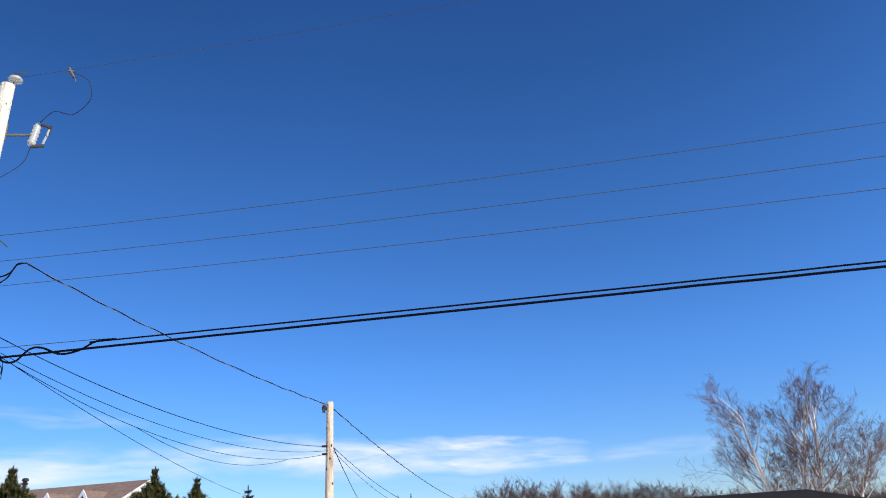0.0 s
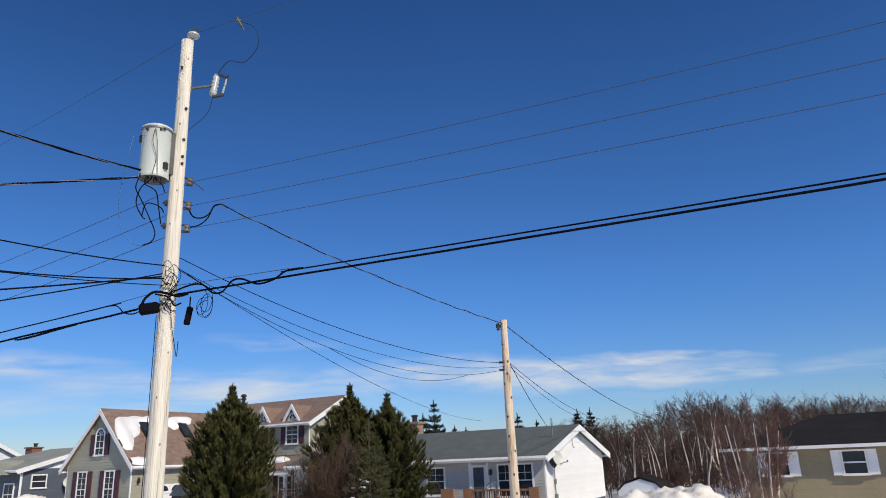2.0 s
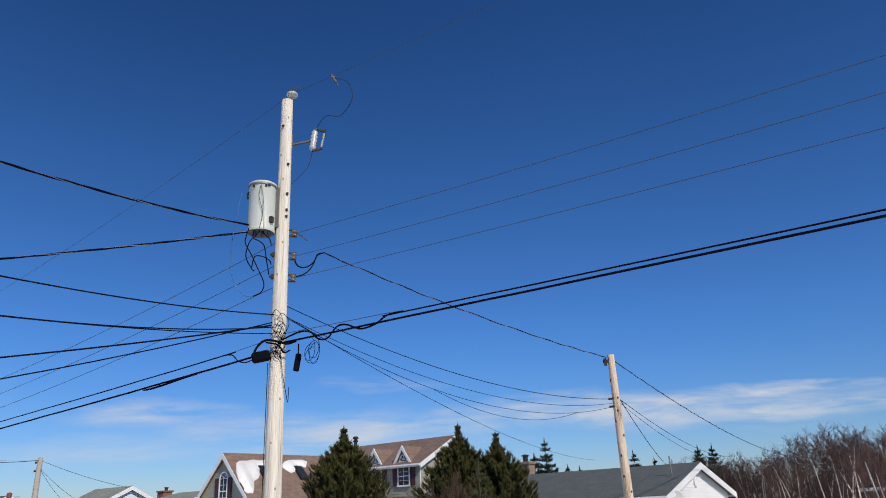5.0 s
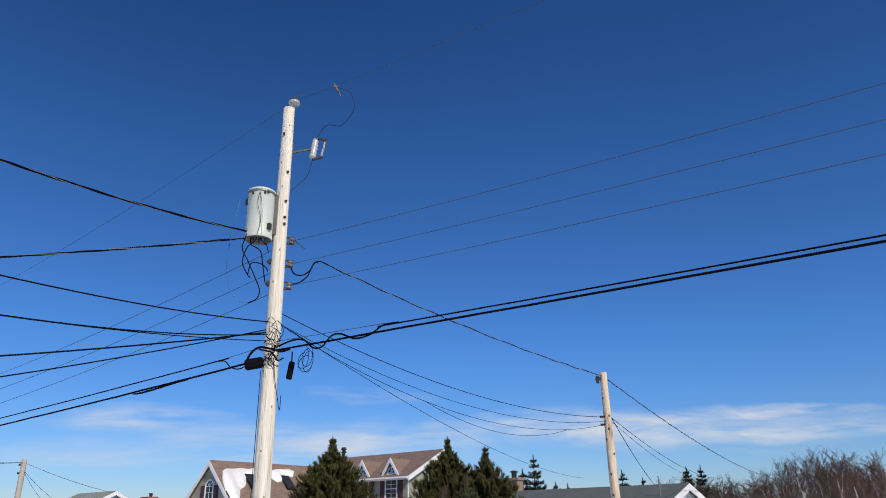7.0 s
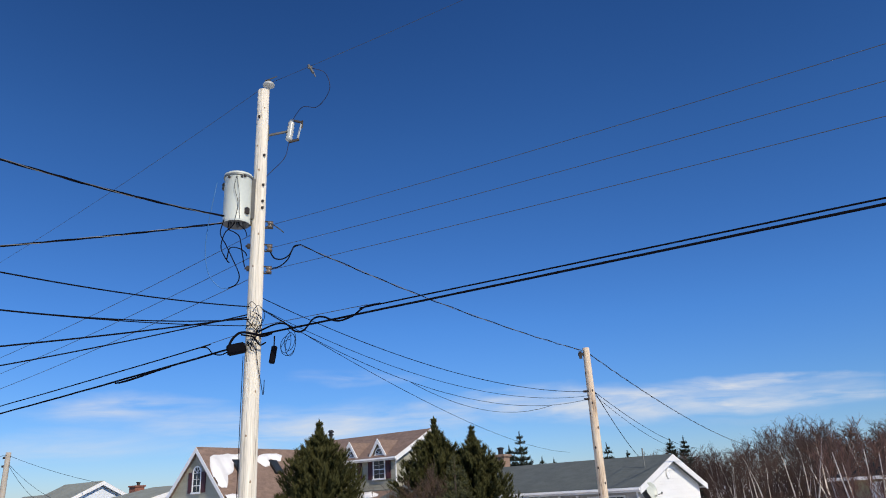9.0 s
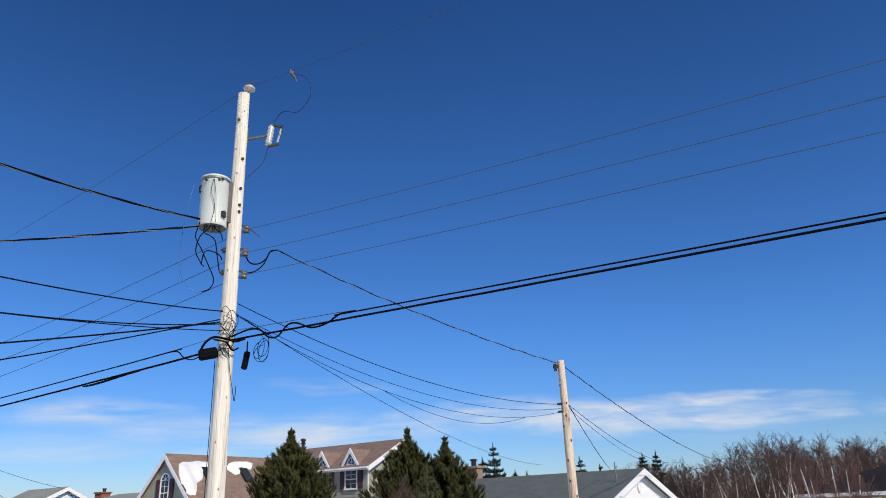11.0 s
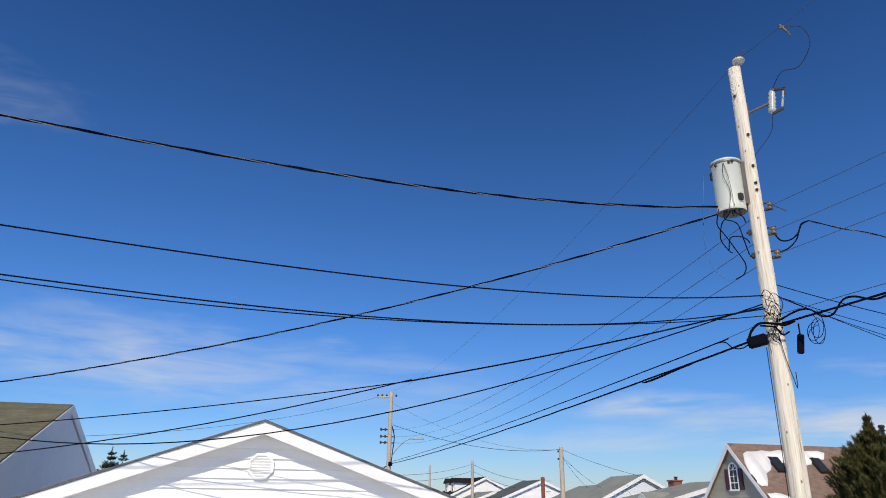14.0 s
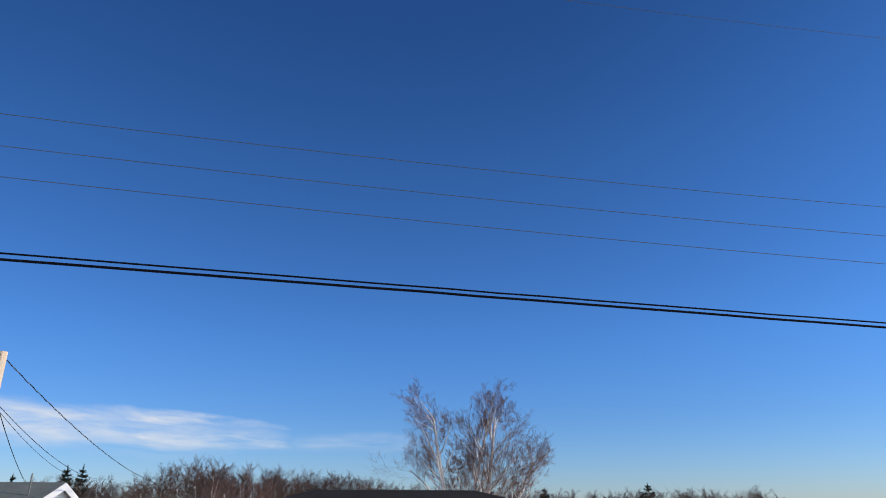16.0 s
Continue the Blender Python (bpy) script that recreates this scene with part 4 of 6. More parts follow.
# white clapboard garage with an octagonal vent
def garage():
    hw, eave, ridge, L = 3.95, 2.735, 4.055, 8.5
    G = thing("garage", rz(-13.15, 4.74, 0, AXIS), "white clapboard garage with octagonal vent and deep white fascia", "garage", "village houses")
    part("wall", prisms(([(-hw, 0.1), (hw, 0.1), (hw, eave), (0, ridge), (-hw, eave)], 0.03, L)), WHITE_TRIM, G)
    slope = (ridge - eave) / hw
    k, z = 0, 0.25
    while z < ridge - 0.1:
        top = min(z + 0.18, ridge)
        wid = lambda q: hw if q <= eave else hw * (ridge - q) / (ridge - eave)
        a, b = wid(z), max(wid(top), 0.02)
        bm = bmesh.new()
        lo = [bm.verts.new((-0.022, y, z)) for y in (-a, a)]
        hi = [bm.verts.new((0.02, y, top)) for y in (b, -b)]
        bl = [bm.verts.new((0.03, y, z)) for y in (-a, a)]
        bm.faces.new(lo + hi)
        bm.faces.new((lo[1], lo[0], bl[0], bl[1]))
        bmesh.ops.recalc_face_normals(bm, faces=bm.faces)
        part("clapboard", bm, WHITE_BOARD, G)
        z += 0.176
    over, rake, t = 0.40, 0.32, 0.1
    for s in (-1, 1):
        e = (s * (hw + over), eave - slope * over)
        part("roof", prisms(([(0, ridge + 0.12), e, (e[0], e[1] + t), (0, ridge + t + 0.12)], -rake, L + rake)), DARK_ROOF, G)
        part("fascia", prisms(([(0, ridge - 0.05), (e[0] + s * 0.03, e[1] - 0.17), (e[0] + s * 0.03, e[1] + 0.045), (0, ridge + 0.165)], -rake - 0.05, -rake)), WHITE_TRIM, G, "deep white fascia board")
        part("drip_edge", prisms(([(0, ridge + 0.165), (e[0] + s * 0.05, e[1] + 0.045), (e[0] + s * 0.05, e[1] + 0.085), (0, ridge + 0.205)], -rake - 0.075, -rake)), CONCRETE, G, "dark roof edge strip")
        part("soffit", prisms(([(0, ridge + 0.02), (e[0], e[1] - 0.1), (e[0], e[1] - 0.06), (0, ridge + 0.06)], -rake, 0.0)), WHITE_TRIM, G)
        part("side_board", boxes((-rake, L + rake, min(e[0], e[0] + s * 0.04), max(e[0], e[0] + s * 0.04), e[1] - 0.15, e[1] + 0.03)), WHITE_TRIM, G)
    m = Matrix.Translation((-0.02, 0, 3.46)) @ Matrix.Rotation(radians(-90), 4, "Y") @ Matrix.Rotation(radians(22.5), 4, "Z")
    v = part("gable_vent", lathe([(0.2, 0.0), (0.25, 0.0), (0.25, 0.045), (0.2, 0.045), (0.2, 0.015)], 8, m), WHITE_TRIM, G, "white octagonal louvred gable vent")
    for q in range(7):
        zz = 3.46 - 0.15 + q * 0.05
        half = 0.19 if abs(zz - 3.46) < 0.08 else 0.27 - abs(zz - 3.46)
        part("slat", boxes((-0.035, -0.005, -half, half, -0.012, 0.012), m=Matrix.Translation((-0.02, 0, zz)) @ Matrix.Rotation(radians(-35), 4, "Y")), WHITE_TRIM, v)
    part("cable_hook", tubes((smooth_path([(-0.5, -hw - 0.3, 2.60), (-0.55, -hw - 0.22, 2.73), (-0.55, -hw - 0.38, 2.78), (-0.5, -hw - 0.42, 2.66)], 6), 0.02, 6)), BLACK, G, "black cable clamp at the fascia end")


garage()

# small gambrel shed
SH = thing("shed", rz(*polar(-5.75, 46)[:2], 0, 70) @ Matrix.Scale(0.88, 4), "small pale grey gambrel shed with dark roof in the snow", "shed", "village houses")
g = [(-1.5, 0), (1.5, 0), (1.5, 0.75), (1.05, 1.2), (0, 1.55), (-1.05, 1.2), (-1.5, 0.75)]
part("wall", prisms(([(a, b * 0.93) for a, b in g], 0, 3.4)), PALE_BLUE_CLAP, SH)
part("roof", prisms(([(1.55, 0.72), (1.08, 1.24), (0, 1.62), (-1.08, 1.24), (-1.55, 0.72), (-1.5, 0.7), (-1.03, 1.17), (0, 1.52), (1.03, 1.17), (1.5, 0.7)], -0.08, 3.5)), BLACK_ROOF, SH)
part("door", boxes((-0.04, 0.0, -0.6, 0.6, 0.1, 0.8)), WHITE_TRIM, SH)


# ---- poles, transformer and overhead lines ----
POLE = polar(30.65, 12.0)
FAR = polar(60.2, 48.6)
SERVICE = polar(3.72, 20.0)
MID = polar(46.7, 62.0)


def pole_shaft(h, r0, r1, seed, sides=20, lean=(0, 0)):
    bm = bmesh.new()
    n = 26
    rings = []
    for i in range(n + 1):
        z = -0.3 + (h + 0.3) * i / n
        r = r0 + (r1 - r0) * i / n
        ring = []
        for k in range(sides):
            a = k * math.tau / sides
            q = r * (1 + 0.035 * noise.noise(Vector((math.cos(a) * 1.3, math.sin(a) * 1.3, z * 0.35 + seed))))
            ring.append(bm.verts.new((math.cos(a) * q + lean[0] * z, math.sin(a) * q + lean[1] * z, z)))
        rings.append(ring)
    for a, b in zip(rings, rings[1:]):
        for k in range(sides):
            bm.faces.new((a[k], a[(k + 1) % sides], b[(k + 1) % sides], b[k]))
    bm.faces.new(rings[-1])
    return bm


TOP = 10.32
KNOTS = ((9.9, 0.3), (9.1, -0.7), (8.6, -0.2), (7.35, 0.1), (6.75, -0.5), (4.6, 0.5), (3.9, -0.4), (3.2, 0.3))
up = thing("utility_pole", Matrix.Translation(POLE), "tall weathered pale wooden utility pole with line hardware", "utility pole", "utility poles")
part("shaft", pole_shaft(TOP, 0.158, 0.108, 1.0), POLE_WOOD, up, "sun-bleached cracked wood", smooth=True)
# local directions: line along the street, and towards the viewer
LINE = Vector((-math.sin(radians(69)), math.cos(radians(69)), 0))
VIEW = -POLE.normalized()
RIGHT = Vector((math.cos(radians(30.65)), math.sin(radians(30.65)), 0))
pin = part("top_pin", tubes(([(RIGHT * 0.09) + Vector((0, 0, TOP - 0.25)), (RIGHT * 0.09) + Vector((0, 0, TOP + 0.1))], 0.022, 8)), GALV, up)
part("top_insulator", lathe([(0.022, 0.0), (0.03, 0.03), (0.06, 0.035), (0.108, 0.045), (0.114, 0.065), (0.10, 0.10), (0.06, 0.125), (0.035, 0.13)], 20, Matrix.Translation(RIGHT * 0.09 + Vector((0, 0, TOP + 0.08)))), PORCELAIN, up, "white porcelain disc insulator", smooth=True)
part("insulator_cap", lathe([(0.045, 0.125), (0.05, 0.15), (0.03, 0.175), (0.004, 0.18)], 12, Matrix.Translation(RIGHT * 0.09 + Vector((0, 0, TOP + 0.08)))), RUST, up, "dark insulator head", smooth=True)
part("tie_wire", tubes((smooth_path([RIGHT * 0.02 + Vector((0, 0, TOP + 0.24)), RIGHT * 0.1 + Vector((0, 0, TOP + 0.28)), RIGHT * 0.24 + Vector((0, 0, TOP + 0.36))], 5), 0.01, 5)), GREY_WIRE, up)

# fused cutout on its bracket
ZC = 9.47
br = part("cutout_bracket", tubes(([RIGHT * 0.1 + Vector((0, 0, ZC - 0.10)), RIGHT * 0.5 + Vector((0, 0, ZC + 0.03))], 0.026, 6), ([RIGHT * 0.11 + Vector((0, 0, ZC - 0.2)), RIGHT * 0.11 + Vector((0, 0, ZC + 0.12))], 0.022, 6)), DARK_STEEL, up, "grey steel cutout bracket")
co = part("cutout", lathe([(0.035, -0.24), (0.06, -0.22), (0.07, -0.17), (0.05, -0.15), (0.07, -0.11), (0.05, -0.08), (0.072, -0.03), (0.05, 0.0), (0.07, 0.05), (0.05, 0.08), (0.068, 0.13), (0.045, 0.17), (0.04, 0.22)], 16,
                          Matrix.Translation(RIGHT * 0.52 + Vector((0, 0, ZC + 0.06))) @ Matrix.Rotation(radians(-7), 4, VIEW)), PORCELAIN, up, "ribbed grey porcelain fuse cutout", smooth=True)
part("fuse_tube", tubes(([RIGHT * 0.66 + Vector((0, 0, ZC - 0.1)), RIGHT * 0.72 + Vector((0, 0, ZC + 0.2))], 0.02, 8)), PORCELAIN, co, "white fuse tube")
for c0, c1, cr in (((0.55, 0.27), (0.74, 0.24), 0.025), ((0.74, 0.28), (0.73, 0.12), 0.018), ((0.5, -0.2), (0.68, -0.13), 0.028)):
    part("cutout_contact", tubes(([RIGHT * c0[0] + Vector((0, 0, ZC + c0[1])), RIGHT * c1[0] + Vector((0, 0, ZC + c1[1]))], cr, 6)), RUST, co)
RD = Vector((-math.sin(radians(-107)), math.cos(radians(-107)), 0))
clamp_at = RIGHT * 0.09 + RD * 1.1 + Vector((0, 0, 10.40))
part("line_clamp", tubes(([clamp_at + Vector((0, 0, 0.06)) - RIGHT * 0.05, clamp_at + RIGHT * 0.04 - Vector((0, 0, 0.1))], 0.026, 7), ([clamp_at - RIGHT * 0.06, clamp_at + RIGHT * 0.02 + Vector((0, 0, 0.02))], 0.024, 6), ([clamp_at + RIGHT * 0.05 - Vector((0, 0, 0.1)), clamp_at + RIGHT * 0.08 - Vector((0, 0, 0.18))], 0.012, 6)), DARK_STEEL, up, "grey hot-line clamp")
part("jumper", tubes((smooth_path([clamp_at + RIGHT * 0.02, clamp_at + RIGHT * 0.26 + Vector((0, 0, -0.08)), clamp_at + RIGHT * 0.34 + Vector((0, 0, -0.42)), clamp_at + RIGHT * 0.15 - VIEW * 0.3 + Vector((0, 0, -0.62)), RIGHT * 0.72 + VIEW * 0.3 + Vector((0, 0, ZC + 0.40)), RIGHT * 0.55 + Vector((0, 0, ZC + 0.27))], 7), 0.007, 5)), BLUE_BLACK, up, "thin looping blue-black jumper lead")
part("jumper", tubes((smooth_path([RIGHT * 0.50 + Vector((0, 0, ZC - 0.2)), RIGHT * 0.42 + Vector((0, 0, ZC - 0.55)), RIGHT * 0.12 + Vector((0, 0, ZC - 0.93))], 7), 0.007, 5)), BLUE_BLACK, up)


def around(z, ang, r):
    return Vector((math.cos(radians(ang)) * r, math.sin(radians(ang)) * r, z))


for z in (8.30, 7.85, 7.98, 9.7, 8.9):
    part("bolt", boxes((-0.02, 0.02, -0.012, 0.012, -0.022, 0.022), m=Matrix.Translation(VIEW * 0.118 + RIGHT * (0.06 if z < 9 else -0.06) + Vector((0, 0, z)))), RUST, up, "rusty square washer and bolt")
for kz, ka in KNOTS:
    kr = 0.158 - 0.05 * kz / TOP
    kd = VIEW * math.cos(ka) + RIGHT * math.sin(ka)
    part("knot", lathe([(0.020, -0.012), (0.017, 0.001), (0.004, 0.004)], 8, Matrix.Translation(kd * kr + Vector((0, 0, kz))) @ kd.to_track_quat("Z", "Y").to_matrix().to_4x4() @ Matrix.Diagonal((0.8, 1.3, 1, 1))), KNOT_WOOD, up)
SPOOLS = (7.57, 7.13, 6.72)
for z in SPOOLS:
    at = RIGHT * 0.21 + Vector((0, 0, z))
    s = part("spool_insulator", lathe([(0.02, -0.055), (0.05, -0.05), (0.052, -0.02), (0.03, -0.008), (0.03, 0.008), (0.052, 0.02), (0.05, 0.05), (0.02, 0.055)], 14, Matrix.Translation(at)), BROWN_PORCELAIN, up, "small brown spool insulator", smooth=True)
    part("clevis", boxes((-0.02, 0.17, -0.02, 0.02, 0.055, 0.07), (-0.02, 0.17, -0.02, 0.02, -0.07, -0.055), (-0.03, 0.0, -0.03, 0.03, -0.09, 0.09), m=Matrix.Translation(RIGHT * 0.09 + Vector((0, 0, z))) @ Matrix.Rotation(radians(30.65), 4, "Z")), RUST, s)
    part("bolt", tubes(([RIGHT * -0.2 + Vector((0, 0, z + 0.02)), RIGHT * 0.1 + Vector((0, 0, z + 0.02))], 0.02, 6), ([RIGHT * -0.17 + Vector((0, 0, z + 0.02)), RIGHT * -0.12 + Vector((0, 0, z + 0.02))], 0.05, 6)), RUST, up)
part("guard_wire", tubes(([-RIGHT * 0.16 + VIEW * 0.05 + Vector((0, 0, 0)), -RIGHT * 0.155 + VIEW * 0.05 + Vector((0, 0, 5.2))], 0.006, 5)), BLACK_CABLE, up, "black ground wire down the pole")
part("guard_wire", tubes((smooth_path([RIGHT * 0.04 + VIEW * 0.15 + Vector((0, 0, 5.4)), RIGHT * 0.09 + VIEW * 0.14 + Vector((0, 0, 5.0)), RIGHT * 0.15 + VIEW * 0.08 + Vector((0, 0, 4.72)), RIGHT * 0.19 + VIEW * 0.05 + Vector((0, 0, 4.55)), RIGHT * 0.2 + VIEW * 0.03 + Vector((0, 0, 4.8))], 6), 0.006, 5)), BLACK_CABLE, up)

# transformer
tc = POLE - RIGHT * 0.372 + VIEW * 0.05
tr = thing("transformer", Matrix.Translation(tc), "pale grey cylindrical transformer hung on the wooden pole", "transformer")
zb = 7.52
# bottom plate in dark grey, so the underside's shade is in its colour
part("tank_base", lathe([(0.004, zb + 0.006), (0.15, zb + 0.002), (0.232, zb + 0.004)], 36), CONCRETE, tr, "tank underside with its shade put into a dark grey")
part("tank", lathe([(0.232, zb + 0.006), (0.233, zb + 0.01), (0.243, zb + 0.03), (0.238, zb + 0.05), (0.238, zb + 0.9), (0.245, zb + 0.91)], 36), CAN, tr, "pale grey enamelled tank", smooth=True)
part("lid", lathe([(0.248, zb + 0.9), (0.254, zb + 0.915), (0.252, zb + 0.94), (0.23, zb + 0.955), (0.1, zb + 0.975), (0.01, zb + 0.98)], 36), CAN, tr, "domed grey lid with rolled rim", smooth=True)
part("rim_band", lathe([(0.24, zb + 0.87), (0.258, zb + 0.875), (0.258, zb + 0.905), (0.24, zb + 0.91)], 36), GALV, tr)
part("hanger", boxes((-0.05, 0.05, -0.05, 0.05, zb + 0.12, zb + 0.9), m=Matrix.Translation(RIGHT * 0.25) @ Matrix.Rotation(radians(30.65), 4, "Z")), DARK_STEEL, tr, "dark hanger bracket")
for k, dz in ((0.07, 0.84), (0.13, 0.86), (-0.17, 0.82)):
    part("lug", boxes((-0.014, 0.014, -0.02, 0.02, -0.02, 0.02), m=Matrix.Translation(VIEW * 0.228 + RIGHT * k * 0.9 + Vector((0, 0, zb + dz)))), RUST, tr)
part("bushing", lathe([(0.03, 0), (0.04, 0.03), (0.03, 0.08), (0.045, 0.1), (0.02, 0.14)], 10, Matrix.Translation(-RIGHT * 0.24 + Vector((0, 0, zb + 0.66)))), BLACK, tr, "black side bushing")
part("ground_lead", tubes((smooth_path([VIEW * 0.25 - RIGHT * 0.03 + Vector((0, 0, zb + 0.84)), VIEW * 0.27 - RIGHT * 0.05 + Vector((0, 0, zb + 0.6)), VIEW * 0.265 + RIGHT * 0.02 + Vector((0, 0, zb + 0.3)), VIEW * 0.26 - RIGHT * 0.02 + Vector((0, 0, zb))], 6), 0.0045, 5)), BLACK_CABLE, tr)
part("ground_lead", tubes((smooth_path([VIEW * 0.25 - RIGHT * 0.02 + Vector((0, 0, zb + 0.84)), VIEW * 0.28 + RIGHT * 0.03 + Vector((0, 0, zb + 0.5)), VIEW * 0.26 + RIGHT * 0.06 + Vector((0, 0, zb + 0.02))], 6), 0.0045, 5)), GREY_WIRE, tr)
for k in (-0.1, 0.03, 0.14):
    part("bushing", lathe([(0.03, 0), (0.035, -0.03), (0.03, -0.08), (0.015, -0.12)], 8, Matrix.Translation(VIEW * 0.12 + RIGHT * k + Vector((0, 0, zb + 0.02)))), BLACK, tr)
part("valve", boxes((-0.04, 0.05, -0.04, 0.03, -0.05, 0.06), m=Matrix.Translation(VIEW * 0.17 + RIGHT * 0.16 + Vector((0, 0, zb + 0.2)))), RUST, tr)


def lead(name, ctrl, r, material, label, group="pole leads", category="cable"):
    return tagged(part(name, tubes((smooth_path([POLE + RIGHT * a + VIEW * b + Vector((0, 0, c)) for a, b, c in ctrl], 8), r, 6)), material, smooth=True), label, category, group)


DROP = "short black lead looping between transformer and line conductors"
lead("cable_loop", [(-0.55, 0.15, 7.66), (-0.6, 0.2, 7.45), (-0.62, 0.2, 7.28), (-0.52, 0.15, 7.1), (-0.4, 0.15, 6.85), (-0.28, 0.12, 6.58), (-0.32, 0.1, 6.42), (-0.45, 0.05, 6.36)], 0.0095, BLACK_CABLE, DROP)
lead("cable_loop", [(-0.45, 0.15, 7.66), (-0.5, 0.2, 7.4), (-0.38, 0.2, 7.32), (-0.3, 0.15, 7.25), (-0.25, 0.1, 7.0), (-0.2, 0.05, 6.75)], 0.0095, BLACK_CABLE, DROP)
lead("cable_loop", [(-0.36, 0.15, 7.66), (-0.42, 0.22, 7.45), (-0.55, 0.2, 7.3), (-0.6, 0.15, 7.05), (-0.5, 0.1, 6.85), (-0.45, 0.1, 6.8)], 0.0095, BLACK_CABLE, DROP)
lead("cable_loop", [(-0.5, 0.1, 6.85), (-0.45, 0.15, 7.05), (-0.3, 0.15, 7.05), (-0.2, 0.1, 7.0), (-0.17, 0.05, 6.95)], 0.0095, BLACK_CABLE, DROP)
lead("cable_loop", [(-0.3, 0.15, 7.7), (-0.33, 0.2, 7.5), (-0.22, 0.15, 7.4), (-0.18, 0.1, 7.3)], 0.0095, BLACK_CABLE, DROP)
lead("ground_wire", [(-0.74, 0.0, 8.35), (-0.78, 0.05, 8.0), (-0.84, 0.05, 7.5), (-0.86, 0.05, 7.0), (-0.78, 0.05, 6.6), (-0.6, 0.05, 6.38), (-0.45, 0.05, 6.36)], 0.008, BLUE_WIRE, "thin blue wire hanging from the transformer", "pole leads", "wire")

# telephone boxes and slack loops low on the pole
tb = thing("terminal_box", Matrix.Translation(POLE), "black telephone terminal box lashed under the cables", "cable box", "cable boxes")
part("case", boxes((-0.15, 0.15, -0.08, 0.08, -0.085, 0.085), m=Matrix.Translation(-RIGHT * 0.27 + VIEW * 0.1 + Vector((0, 0, 5.30))) @ Matrix.Rotation(radians(30.65), 4, "Z") @ Matrix.Rotation(radians(-12), 4, "Y"), bevel=0.03), BLACK_CABLE, tb)
tb2 = thing("terminal_box", Matrix.Translation(POLE), "slim black cable closure hanging upright beside the pole", "cable box", "cable boxes")
part("case", boxes((-0.05, 0.05, -0.04, 0.04, -0.17, 0.13), m=Matrix.Translation(RIGHT * 0.33 + VIEW * 0.12 + Vector((0, 0, 5.22))) @ Matrix.Rotation(radians(30.65), 4, "Z") @ Matrix.Rotation(radians(8), 4, "Y"), bevel=0.02), BLACK_CABLE, tb2)
part("port", tubes(([RIGHT * 0.34 + VIEW * 0.12 + Vector((0, 0, 5.30)), RIGHT * 0.34 + VIEW * 0.12 + Vector((0, 0, 5.52))], 0.012, 5)), BLACK_CABLE, tb2)
random.seed(7)
for k in range(4):
    cx, cz, rx, rzz = 0.60 + random.uniform(-0.08, 0.08), 5.44 + random.uniform(-0.06, 0.06), random.uniform(0.08, 0.14), random.uniform(0.13, 0.22)
    ctrl = [(cx + rx * math.cos(a), 0.12 + 0.03 * k + 0.02 * math.sin(2 * a), cz + rzz * math.sin(a) - 0.1 * math.sin(a / 2)) for a in [j * math.tau / 10 + 1.3 for j in range(11)]]
    lead("cable_loop", ctrl, 0.005, BLACK_CABLE, "slack loop of thin black cable")
for k in range(7):
    z0 = random.uniform(5.6, 6.15)
    a0 = random.uniform(-0.1, 0.05)
    ctrl = [(a0 - 0.07, 0.15, z0), (a0 + random.uniform(-0.1, 0.1), 0.2, z0 + random.uniform(0.0, 0.2)), (a0 + 0.12, 0.18, z0 - 0.05), (a0 + random.uniform(-0.05, 0.1), 0.2, z0 - random.uniform(0.2, 0.35)), (a0 - 0.05, 0.17, z0 - random.uniform(0.1, 0.5)), (a0 + random.uniform(-0.1, 0.15), 0.17, z0 - random.uniform(0.4, 0.6))]
    lead("cable_loop", ctrl, 0.005, BLACK_CABLE, "tangled black drop wire stapled to the pole")
lead("cable_loop", [(-0.4, 0.15, 5.3), (-0.33, 0.2, 5.45), (-0.2, 0.22, 5.55), (0.0, 0.22, 5.53), (0.15, 0.2, 5.5), (0.3, 0.2, 5.55)], 0.02, BLACK_CABLE, "thick black cable passing the pole")
lead("cable_loop", [(-0.2, 0.2, 5.52), (0.0, 0.23, 5.47), (0.1, 0.2, 5.35), (0.2, 0.15, 5.4)], 0.014, BLACK_CABLE, "black cable passing the pole")


def along_line(ctrl, r, label):
    """A lead that follows the street line to the right: rows of (metres along, height)."""
    return tagged(part("cable_loop", tubes((smooth_path([POLE + RD * a + Vector((0, 0, c)) for a, c in ctrl], 8), r, 6)), BLACK_CABLE, smooth=True), label, "cable", "pole leads")


along_line([(0.1, 5.60), (0.5, 5.66), (0.75, 5.62), (0.95, 5.47), (1.15, 5.45), (1.35, 5.60), (1.55, 5.60), (1.85, 5.48), (2.15, 5.50), (2.4, 5.60), (2.7, 5.60)], 0.015, "thick black cable bowed away from its strand")

NEUTRAL = mat("bare_aluminium_strand", (0.20, 0.20, 0.19), (0.12, 0.12, 0.115), 0.55, 0.4, small=20)


